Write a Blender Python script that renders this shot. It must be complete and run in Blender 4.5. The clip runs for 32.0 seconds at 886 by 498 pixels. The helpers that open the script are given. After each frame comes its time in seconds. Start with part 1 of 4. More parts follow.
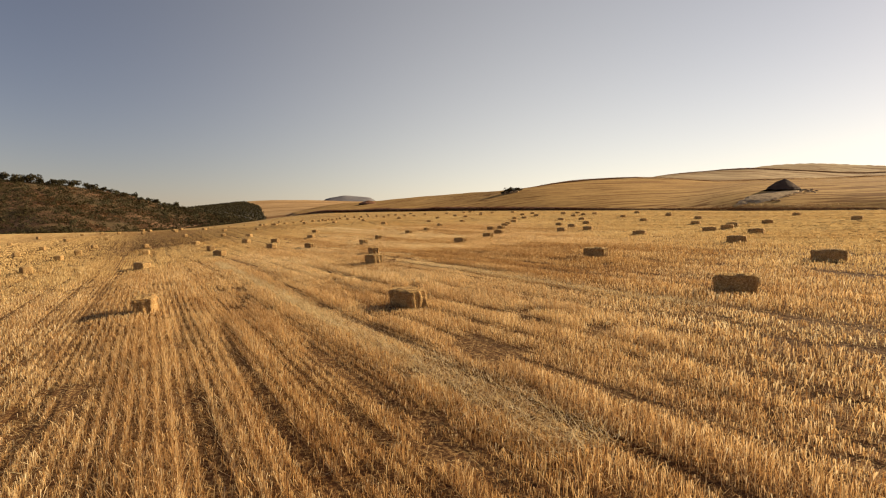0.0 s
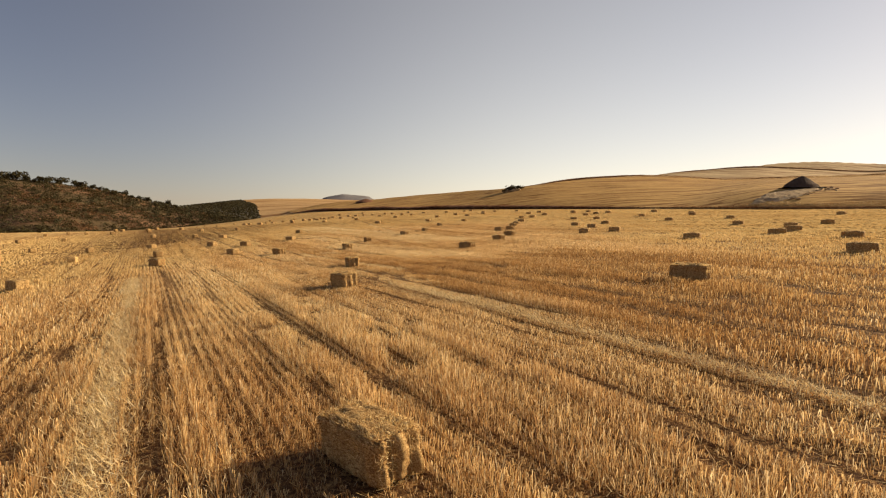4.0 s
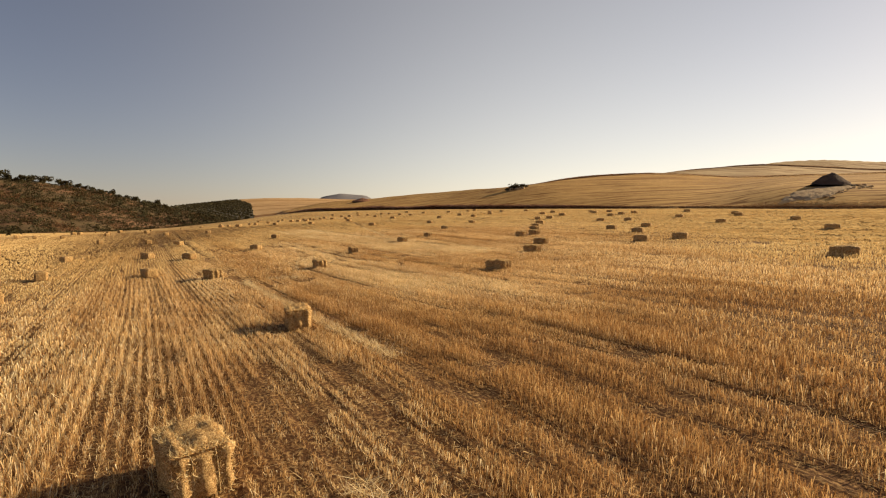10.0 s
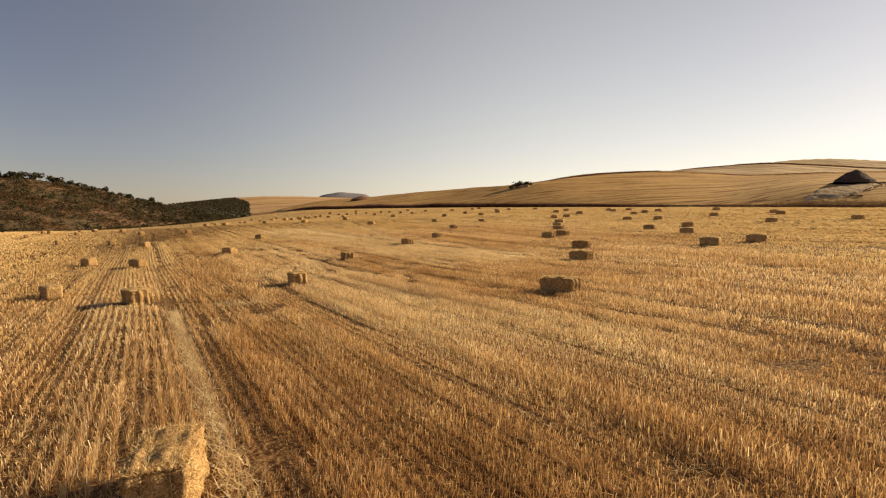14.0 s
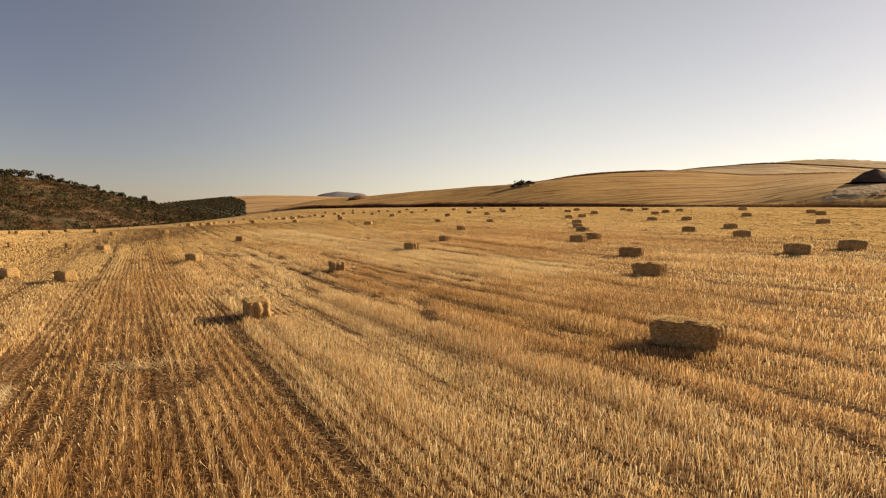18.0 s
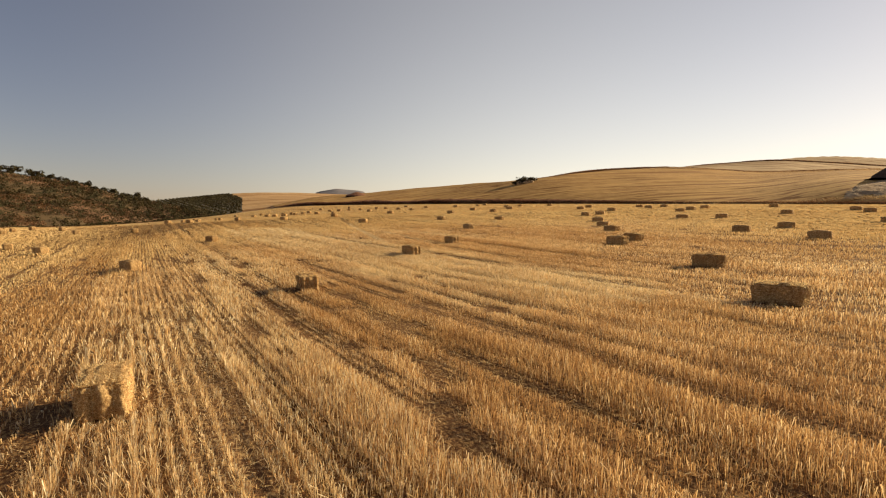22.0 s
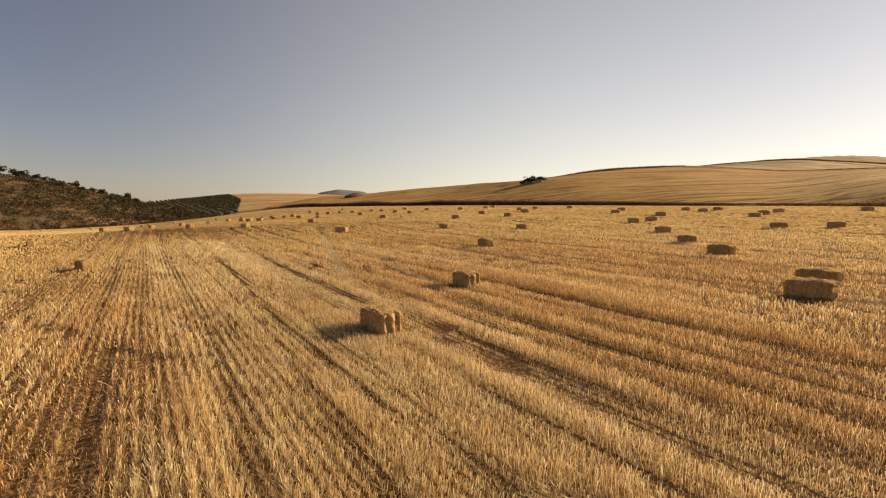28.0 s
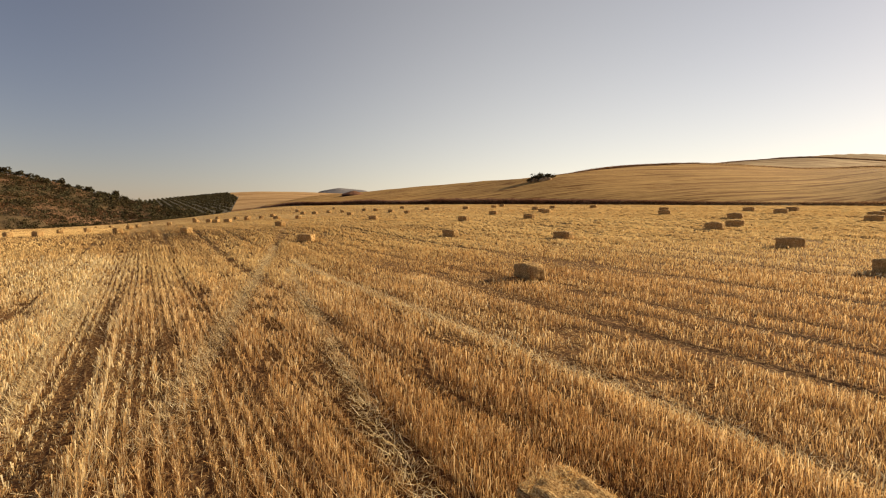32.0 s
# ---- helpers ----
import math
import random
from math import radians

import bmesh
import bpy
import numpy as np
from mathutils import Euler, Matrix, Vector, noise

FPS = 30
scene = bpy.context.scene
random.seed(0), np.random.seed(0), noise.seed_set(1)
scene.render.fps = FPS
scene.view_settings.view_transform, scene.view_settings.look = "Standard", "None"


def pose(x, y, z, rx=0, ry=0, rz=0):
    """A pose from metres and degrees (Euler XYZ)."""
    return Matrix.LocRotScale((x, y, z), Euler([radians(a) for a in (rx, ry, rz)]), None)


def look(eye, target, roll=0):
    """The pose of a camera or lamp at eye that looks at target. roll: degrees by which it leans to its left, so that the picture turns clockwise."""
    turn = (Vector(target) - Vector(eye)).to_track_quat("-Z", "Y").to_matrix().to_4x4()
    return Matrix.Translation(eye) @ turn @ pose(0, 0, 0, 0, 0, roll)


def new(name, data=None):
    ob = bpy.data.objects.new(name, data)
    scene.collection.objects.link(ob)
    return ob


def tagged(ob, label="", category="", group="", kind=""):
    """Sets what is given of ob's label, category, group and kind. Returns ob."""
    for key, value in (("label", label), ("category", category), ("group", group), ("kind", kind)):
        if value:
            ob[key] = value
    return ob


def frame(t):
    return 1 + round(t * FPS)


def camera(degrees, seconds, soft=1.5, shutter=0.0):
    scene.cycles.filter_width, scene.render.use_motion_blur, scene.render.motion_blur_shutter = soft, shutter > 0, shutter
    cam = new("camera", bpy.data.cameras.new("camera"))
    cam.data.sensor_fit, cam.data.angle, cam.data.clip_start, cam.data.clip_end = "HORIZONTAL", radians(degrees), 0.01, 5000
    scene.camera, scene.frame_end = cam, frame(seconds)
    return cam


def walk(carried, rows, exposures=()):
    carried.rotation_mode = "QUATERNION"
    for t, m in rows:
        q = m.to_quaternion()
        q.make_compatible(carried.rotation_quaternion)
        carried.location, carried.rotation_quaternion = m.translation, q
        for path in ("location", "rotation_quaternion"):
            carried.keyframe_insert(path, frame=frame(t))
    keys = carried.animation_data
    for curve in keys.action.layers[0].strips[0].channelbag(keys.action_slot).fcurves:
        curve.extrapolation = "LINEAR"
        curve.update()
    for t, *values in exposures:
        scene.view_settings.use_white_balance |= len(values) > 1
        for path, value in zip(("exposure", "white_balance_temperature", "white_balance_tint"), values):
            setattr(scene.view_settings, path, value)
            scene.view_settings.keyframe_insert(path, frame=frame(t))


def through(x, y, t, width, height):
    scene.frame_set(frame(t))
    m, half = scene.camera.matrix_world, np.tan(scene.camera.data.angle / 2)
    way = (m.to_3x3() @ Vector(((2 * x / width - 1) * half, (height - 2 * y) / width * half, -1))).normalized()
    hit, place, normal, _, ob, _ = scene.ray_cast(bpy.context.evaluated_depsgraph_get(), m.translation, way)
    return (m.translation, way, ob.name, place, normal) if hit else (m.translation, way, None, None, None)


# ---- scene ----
LENS = 82.3
cam = camera(LENS, 32.0, soft=1.15)


def aim(x, y, z, yaw, pitch, roll):
    """The pose of the camera from its place, heading (to the left), tilt (up) and lean."""
    a, b = radians(yaw), radians(pitch)
    ahead = Vector((-math.sin(a) * math.cos(b), math.cos(a) * math.cos(b), math.sin(b)))
    return look((x, y, z), Vector((x, y, z)) + ahead, roll)


# seconds, place in metres, heading, tilt, lean
PATH = [
    (0.0, -0.074, 0.001, 1.893, -0.12, -3.38, -0.25),
    (0.5, -0.087, 0.960, 1.904, -0.12, -3.38, -0.24),
    (1.0, -0.107, 1.973, 1.918, -0.14, -3.40, -0.24),
    (1.5, -0.135, 2.958, 1.922, -0.15, -3.43, -0.22),
    (2.0, -0.166, 3.981, 1.921, -0.16, -3.46, -0.21),
    (2.5, -0.206, 4.965, 1.903, -0.19, -3.49, -0.20),
    (3.0, -0.234, 5.969, 1.906, -0.22, -3.49, -0.20),
    (3.5, -0.258, 6.889, 1.912, -0.25, -3.50, -0.20),
    (5.5, -0.345, 10.002, 1.925, -0.35, -3.51, -0.15),
    (6.0, -0.387, 10.879, 1.947, -0.36, -3.52, -0.16),
    (6.5, -0.445, 11.782, 1.992, -0.38, -3.53, -0.17),
    (7.0, -0.516, 12.731, 2.055, -0.39, -3.54, -0.16),
    (7.5, -0.580, 13.609, 2.106, -0.40, -3.55, -0.17),
    (8.0, -0.658, 14.533, 2.146, -0.42, -3.55, -0.18),
    (8.5, -0.754, 15.443, 2.153, -0.45, -3.54, -0.18),
    (9.0, -0.846, 16.377, 2.158, -0.46, -3.55, -0.20),
    (9.5, -0.927, 17.257, 2.155, -0.46, -3.56, -0.23),
    (10.0, -1.007, 18.180, 2.151, -0.48, -3.57, -0.24),
    (10.5, -1.124, 19.088, 2.122, -0.47, -3.60, -0.23),
    (11.0, -1.223, 19.966, 2.109, -0.50, -3.61, -0.21),
    (11.5, -1.335, 20.818, 2.106, -0.50, -3.63, -0.19),
    (12.0, -1.432, 21.672, 2.118, -0.49, -3.64, -0.18),
    (12.5, -1.521, 22.458, 2.119, -0.50, -3.65, -0.16),
    (13.0, -1.612, 23.266, 2.129, -0.49, -3.68, -0.15),
    (13.5, -1.729, 24.011, 2.100, -0.51, -3.69, -0.13),
    (14.0, -1.849, 24.783, 2.068, -0.56, -3.70, -0.11),
    (14.5, -1.966, 25.492, 2.028, -0.61, -3.70, -0.08),
    (16.5, -2.348, 28.272, 2.014, -0.77, -3.69, -0.01),
    (17.0, -2.410, 28.938, 2.024, -0.79, -3.68, 0.02),
    (17.5, -2.447, 29.567, 2.036, -0.81, -3.70, 0.05),
    (18.0, -2.512, 30.211, 2.070, -0.82, -3.73, 0.06),
    (18.5, -2.565, 30.845, 2.088, -0.83, -3.75, 0.06),
    (19.0, -2.616, 31.508, 2.096, -0.82, -3.77, 0.05),
    (19.5, -2.653, 32.103, 2.093, -0.80, -3.79, 0.04),
    (20.0, -2.695, 32.750, 2.082, -0.81, -3.82, 0.04),
    (20.5, -2.721, 33.373, 2.056, -0.85, -3.86, 0.05),
    (21.0, -2.783, 34.161, 2.028, -0.91, -3.92, 0.09),
    (21.5, -2.820, 34.928, 2.012, -0.96, -3.97, 0.12),
    (22.0, -2.830, 35.763, 2.007, -0.96, -4.01, 0.13),
    (22.5, -2.822, 36.584, 2.003, -0.92, -4.02, 0.14),
    (23.0, -2.818, 37.453, 1.994, -0.86, -3.98, 0.18),
    (23.5, -2.823, 38.332, 2.020, -0.83, -3.95, 0.19),
    (24.0, -2.837, 39.286, 2.068, -0.81, -3.93, 0.17),
    (24.5, -2.826, 40.238, 2.112, -0.80, -3.94, 0.15),
    (25.0, -2.822, 41.296, 2.175, -0.79, -3.94, 0.13),
    (25.5, -2.824, 42.293, 2.235, -0.76, -3.94, 0.12),
    (26.0, -2.817, 43.373, 2.291, -0.71, -3.94, 0.11),
    (26.5, -2.810, 44.464, 2.318, -0.71, -3.94, 0.10),
    (28.5, -2.728, 49.164, 2.489, -0.64, -3.93, 0.14),
    (29.0, -2.725, 50.458, 2.528, -0.62, -3.95, 0.16),
    (29.5, -2.732, 51.822, 2.548, -0.59, -3.98, 0.18),
    (30.0, -2.747, 53.207, 2.587, -0.59, -4.02, 0.19),
    (30.5, -2.772, 54.577, 2.607, -0.58, -4.05, 0.21),
    (31.0, -2.814, 55.983, 2.618, -0.58, -4.07, 0.23),
    (31.5, -2.840, 57.388, 2.604, -0.58, -4.06, 0.24),
    (32.0, -2.844, 58.900, 2.626, -0.57, -4.06, 0.24),
]
walk(cam, [(t, aim(*row)) for t, *row in PATH])

# ---- light ----
SUN_BEARING, SUN_HEIGHT = 68.0, 21.0  # degrees to the right of ahead, degrees up
world = bpy.data.worlds.new("sky")
scene.world = world
world.use_nodes = True
wn = world.node_tree.nodes
sky = wn.new("ShaderNodeTexSky")
sky.sky_type = "NISHITA"
sky.sun_disc = False
sky.sun_elevation, sky.sun_rotation = radians(SUN_HEIGHT), radians(SUN_BEARING)
sky.air_density, sky.dust_density, sky.ozone_density = 1.0, 0.4, 1.0
wn["Background"].inputs["Strength"].default_value = 0.040


def hazy_sky():
    """Summer haze over the sky: pale towards the horizon and round the sun."""
    wl = world.node_tree.links

    def maths(op, a, b=0.0):
        q = wn.new("ShaderNodeMath")
        q.operation = op
        for k, v in enumerate((a, b)):
            if isinstance(v, float):
                q.inputs[k].default_value = v
            else:
                wl.new(v, q.inputs[k])
        return q.outputs[0]

    at = wn.new("ShaderNodeTexCoord").outputs["Generated"]
    split = wn.new("ShaderNodeSeparateXYZ")
    wl.new(at, split.inputs[0])
    up = maths("MAXIMUM", split.outputs["Z"], 0.0)
    dot = wn.new("ShaderNodeVectorMath")
    dot.operation = "DOT_PRODUCT"
    wl.new(at, dot.inputs[0])
    c, h = radians(SUN_BEARING), radians(12.0)
    dot.inputs[1].default_value = (math.sin(c) * math.cos(h), math.cos(c) * math.cos(h), math.sin(h))
    glow = wn.new("ShaderNodeMapRange")
    glow.interpolation_type = "SMOOTHSTEP"
    glow.inputs["From Min"].default_value, glow.inputs["From Max"].default_value = -0.30, 0.74
    wl.new(dot.outputs["Value"], glow.inputs["Value"])
    toward = glow.outputs["Result"]
    low = maths("POWER", 2.718, maths("MULTIPLY", up, -HAZE_FALL))
    layers = []
    for share, colour in ((maths("MULTIPLY", toward, HAZE_SUN), HAZE_WARM), (HAZE_ALL, HAZE_COOL)):
        veil = wn.new("ShaderNodeMix")
        veil.data_type, veil.blend_type = "RGBA", "MULTIPLY"
        veil.inputs[0].default_value = 1.0
        veil.inputs[6].default_value = colour
        wl.new(maths("MULTIPLY", low, share), veil.inputs[7])
        haze = wn.new("ShaderNodeMix")
        haze.data_type, haze.blend_type = "RGBA", "ADD"
        haze.inputs[0].default_value = 1.0
        wl.new(veil.outputs[2], haze.inputs[7])
        layers.append(haze)
    tint = wn.new("ShaderNodeMix")
    tint.data_type, tint.blend_type = "RGBA", "MULTIPLY"
    tint.inputs[0].default_value = 1.0
    tint.inputs[7].default_value = (1.03, 0.88, 0.89, 1)
    wl.new(sky.outputs["Color"], tint.inputs[6])
    wl.new(tint.outputs[2], layers[0].inputs[6])
    wl.new(layers[0].outputs[2], layers[1].inputs[6])
    wl.new(layers[1].outputs[2], wn["Background"].inputs["Color"])


HAZE_FALL, HAZE_ALL, HAZE_SUN = 2.0, 1.45, 8.8
HAZE_WARM, HAZE_COOL = (1.0, 0.895, 0.67, 1), (1.0, 0.86, 0.89, 1)
hazy_sky()

sun_data = bpy.data.lights.new("sun", "SUN")
sun_data.energy, sun_data.angle, sun_data.color = 5.0, radians(0.6), (1.0, 0.81, 0.53)
sun = new("sun", sun_data)
b, e = radians(SUN_BEARING), radians(SUN_HEIGHT)
sun.matrix_world = look((0, 0, 60), Vector((0, 0, 60)) - Vector((math.sin(b) * math.cos(e), math.cos(b) * math.cos(e), math.sin(e))))
scene.view_settings.exposure = 0.70


# ---- materials ----
def material(name, rough=0.85):
    m = bpy.data.materials.new(name)
    m.use_nodes = True
    m.node_tree.nodes["Principled BSDF"].inputs["Roughness"].default_value = rough
    m.node_tree.nodes["Principled BSDF"].inputs["Specular IOR Level"].default_value = 0.06
    return m, m.node_tree.nodes, m.node_tree.links


def ramp(nodes, links, source, stops):
    r = nodes.new("ShaderNodeValToRGB")
    while len(r.color_ramp.elements) < len(stops):
        r.color_ramp.elements.new(0.5)
    for el, (at, colour) in zip(r.color_ramp.elements, stops):
        el.position, el.color = at, (*colour, 1)
    links.new(source, r.inputs["Fac"])
    return r.outputs["Color"]


def noise_at(nodes, links, scale, detail=4.0, rough=0.6, stretch=(1, 1, 1), turn=0.0):
    """A noise at a size in the world, stretched and turned about z."""
    geo = nodes.new("ShaderNodeNewGeometry")
    mp = nodes.new("ShaderNodeMapping")
    mp.vector_type = "TEXTURE"
    mp.inputs["Rotation"].default_value[2] = radians(turn)
    mp.inputs["Scale"].default_value = stretch
    links.new(geo.outputs["Position"], mp.inputs["Vector"])
    n = nodes.new("ShaderNodeTexNoise")
    n.inputs["Scale"].default_value, n.inputs["Detail"].default_value, n.inputs["Roughness"].default_value = scale, detail, rough
    links.new(mp.outputs["Vector"], n.inputs["Vector"])
    return n.outputs["Fac"]


def blend(nodes, links, a, c, fac, mode="MIX"):
    mx = nodes.new("ShaderNodeMix")
    mx.data_type, mx.blend_type = "RGBA", mode
    for value, slot in ((a, 6), (c, 7)):
        if isinstance(value, tuple):
            mx.inputs[slot].default_value = (*value, 1)
        else:
            links.new(value, mx.inputs[slot])
    if isinstance(fac, float):
        mx.inputs[0].default_value = fac
    else:
        links.new(fac, mx.inputs[0])
    return mx.outputs[2]


def bump(nodes, links, height, strength, distance):
    bp = nodes.new("ShaderNodeBump")
    bp.inputs["Strength"].default_value, bp.inputs["Distance"].default_value = strength, distance
    links.new(height, bp.inputs["Height"])
    links.new(bp.outputs["Normal"], nodes["Principled BSDF"].inputs["Normal"])


ROW_TURN = 30.0  # the drill rows run this far to the left of ahead


def field_material():
    """Cut field: litter of straw over brown soil, streaked along the rows."""
    m, n, l = material("stubble_field", 0.95)
    fine = noise_at(n, l, 26, 6, 0.75, (1, 1.6, 1), ROW_TURN)
    rows = noise_at(n, l, 2.6, 3, 0.6, (1, 40, 1), ROW_TURN)
    swath = noise_at(n, l, 0.33, 3, 0.55, (1, 30, 1), ROW_TURN)
    patch = noise_at(n, l, 0.045, 4, 0.5, (1, 2, 1), ROW_TURN)
    # brown soil near the way, darkened for shade between stalks; far ground straw-pale
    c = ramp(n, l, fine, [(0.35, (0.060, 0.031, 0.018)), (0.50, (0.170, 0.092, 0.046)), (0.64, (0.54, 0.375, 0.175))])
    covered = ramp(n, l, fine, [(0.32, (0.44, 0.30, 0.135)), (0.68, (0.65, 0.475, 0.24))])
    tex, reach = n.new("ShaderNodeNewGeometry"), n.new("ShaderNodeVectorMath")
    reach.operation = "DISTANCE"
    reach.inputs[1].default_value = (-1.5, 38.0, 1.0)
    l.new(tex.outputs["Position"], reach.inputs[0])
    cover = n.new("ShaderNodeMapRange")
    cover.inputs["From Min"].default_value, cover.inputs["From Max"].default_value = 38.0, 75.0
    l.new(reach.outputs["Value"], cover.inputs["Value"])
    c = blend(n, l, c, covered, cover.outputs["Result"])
    c = blend(n, l, c, ramp(n, l, rows, [(0.38, (0.62, 0.52, 0.43)), (0.54, (1, 1, 1))]), 0.7, "MULTIPLY")
    c = blend(n, l, c, ramp(n, l, swath, [(0.36, (0.70, 0.60, 0.50)), (0.60, (1.10, 1.09, 1.04))]), 0.7, "MULTIPLY")
    c = blend(n, l, c, ramp(n, l, patch, [(0.40, (0.78, 0.68, 0.58)), (0.62, (1.1, 1.07, 1.0))]), 0.8, "MULTIPLY")
    l.new(c, n["Principled BSDF"].inputs["Base Color"])
    bump(n, l, rows, 0.6, 0.15)
    return m


def hill_material(name, low, high, turn, size=0.16):
    """Cut slope far off: straw colour with streaks of machine tracks along the contour."""
    m, n, l = material(name, 0.95)
    streak = noise_at(n, l, size, 4, 0.65, (1, 9, 1), turn)
    patch = noise_at(n, l, 0.018, 5, 0.55)
    fine = noise_at(n, l, 1.3, 4, 0.7, (1, 4, 1), turn)
    c = ramp(n, l, fine, [(0.3, tuple(v * 0.80 for v in low)), (0.7, high)])
    c = blend(n, l, c, ramp(n, l, streak, [(0.34, (1.0, 0.98, 0.95)), (0.42, (0.84, 0.78, 0.72)), (0.445, (0.40, 0.29, 0.20)), (0.475, (0.40, 0.29, 0.20)), (0.50, (0.92, 0.89, 0.86)), (0.66, (1.1, 1.08, 1.0))]), 0.35, "MULTIPLY")
    c = blend(n, l, c, ramp(n, l, patch, [(0.38, (0.86, 0.79, 0.70)), (0.62, (1.06, 1.03, 0.98))]), 0.8, "MULTIPLY")
    line = noise_at(n, l, size * 1.25, 2, 0.5, (1, 60, 1), turn + 2)
    c = blend(n, l, c, ramp(n, l, line, [(0.40, (1.04, 1.03, 1.0)), (0.43, (0.47, 0.35, 0.25)), (0.455, (0.47, 0.35, 0.25)), (0.485, (1.0, 0.98, 0.95)), (0.58, (1.06, 1.05, 1.0)), (0.605, (0.52, 0.41, 0.31)), (0.63, (1.0, 0.99, 0.97))]), 1.0, "MULTIPLY")
    l.new(c, n["Principled BSDF"].inputs["Base Color"])
    return m


def earth_material(name, stops, scale, relief):
    m, n, l = material(name, 0.95)
    big, small = noise_at(n, l, scale, 5, 0.6), noise_at(n, l, scale * 9, 4, 0.7)
    c = ramp(n, l, big, stops)
    c = blend(n, l, c, ramp(n, l, small, [(0.35, (0.62, 0.6, 0.58)), (0.65, (1.12, 1.1, 1.08))]), 0.7, "MULTIPLY")
    l.new(c, n["Principled BSDF"].inputs["Base Color"])
    bump(n, l, small, 0.6, relief)
    return m


def blade_material(name, stops, through=0.0, patch_size=0.6, drift=1.0, rough=0.8):
    """Dry stalks: each has its own tone, and tones drift from place to place."""
    m, n, l = material(name, rough)
    geo = n.new("ShaderNodeNewGeometry")
    c = ramp(n, l, geo.outputs["Random Per Island"], stops)
    c = blend(n, l, c, ramp(n, l, noise_at(n, l, patch_size, 4, 0.6, (1, 5, 1), ROW_TURN), [(0.36, (0.66, 0.52, 0.40)), (0.60, (1.08, 1.06, 1.0))]), 0.75 * drift, "MULTIPLY")
    c = blend(n, l, c, ramp(n, l, noise_at(n, l, patch_size * 3.4, 3, 0.6, (1, 2.4, 1), ROW_TURN), [(0.36, (0.68, 0.58, 0.50)), (0.60, (1.08, 1.07, 1.04))]), 0.7 * drift, "MULTIPLY")
    c = blend(n, l, c, ramp(n, l, noise_at(n, l, 0.20, 3, 0.55, (1, 9, 1), ROW_TURN), [(0.40, (0.86, 0.73, 0.58)), (0.56, (1.08, 1.08, 1.08))]), 0.75 * drift, "MULTIPLY")
    l.new(c, n["Principled BSDF"].inputs["Base Color"])
    if through:
        n["Principled BSDF"].inputs["Transmission Weight"].default_value = 0.0
        tr, mx = n.new("ShaderNodeBsdfTranslucent"), n.new("ShaderNodeMixShader")
        l.new(c, tr.inputs["Color"])
        mx.inputs["Fac"].default_value = through
        l.new(n["Principled BSDF"].outputs["BSDF"], mx.inputs[1])
        l.new(tr.outputs["BSDF"], mx.inputs[2])
        l.new(mx.outputs["Shader"], n["Material Output"].inputs["Surface"])
    return m


def bale_material():
    """Pressed straw: fine crossed stalks, darker between the flakes."""
    m, n, l = material("pressed_straw", 0.8)
    tex = n.new("ShaderNodeTexCoord")
    info = n.new("ShaderNodeObjectInfo")

    def local(scale, stretch):
        mp = n.new("ShaderNodeMapping")
        mp.inputs["Scale"].default_value = stretch
        l.new(tex.outputs["Object"], mp.inputs["Vector"])
        q = n.new("ShaderNodeTexNoise")
        q.inputs["Scale"].default_value, q.inputs["Detail"].default_value, q.inputs["Roughness"].default_value = scale, 6, 0.75
        l.new(mp.outputs["Vector"], q.inputs["Vector"])
        return q.outputs["Fac"]

    fine, flake = local(30, (1.0, 3.5, 3.5)), local(9, (1.6, 0.4, 0.4))
    c = ramp(n, l, fine, [(0.36, (0.15, 0.075, 0.030)), (0.50, (0.56, 0.36, 0.150)), (0.66, (0.92, 0.72, 0.40))])
    tuft = local(14, (1.0, 1.6, 1.6))
    c = blend(n, l, c, ramp(n, l, tuft, [(0.36, (0.58, 0.50, 0.43)), (0.52, (1, 1, 1)), (0.66, (1.12, 1.10, 1.05))]), 0.8, "MULTIPLY")
    c = blend(n, l, c, ramp(n, l, flake, [(0.40, (0.60, 0.52, 0.46)), (0.58, (1, 1, 1))]), 0.7, "MULTIPLY")
    c = blend(n, l, c, ramp(n, l, info.outputs["Random"], [(0.0, (0.80, 0.76, 0.72)), (1.0, (1.05, 1.03, 1.0))]), 0.9, "MULTIPLY")
    l.new(c, n["Principled BSDF"].inputs["Base Color"])
    bump(n, l, tuft, 0.8, 0.03)
    return m


MAT_FIELD = field_material()
MAT_SHRUB_EARTH = earth_material("shrub_hill_earth", [(0.36, (0.080, 0.056, 0.034)), (0.50, (0.135, 0.092, 0.048)), (0.60, (0.20, 0.110, 0.062)), (0.72, (0.30, 0.20, 0.12))], 0.03, 0.6)
MAT_GROVE_EARTH = earth_material("grove_earth", [(0.35, (0.115, 0.100, 0.072)), (0.65, (0.165, 0.140, 0.100))], 0.02, 0.3)
MAT_FAR = hill_material("far_straw_slopes", (0.56, 0.36, 0.175), (0.66, 0.455, 0.24), 70, 0.02)
MAT_MESA = earth_material("mesa_rock", [(0.35, (0.16, 0.15, 0.16)), (0.65, (0.24, 0.22, 0.22))], 0.01, 2.0)
MAT_HILL = hill_material("cut_hill", (0.46, 0.275, 0.095), (0.62, 0.405, 0.160), 79, 0.19)
# upper hill: straw colour paled and greyed to paint in the haze of distance
MAT_BACK_HAZED = hill_material("hazed_upper_hill", (0.56, 0.42, 0.25), (0.66, 0.51, 0.32), 75, 0.10)
MAT_STUBBLE = blade_material("stubble_straw", [(0.0, (0.28, 0.145, 0.055)), (0.28, (0.64, 0.415, 0.180)), (0.62, (0.89, 0.665, 0.345)), (1.0, (0.97, 0.83, 0.555))], 0.43, 0.6, 0.6)
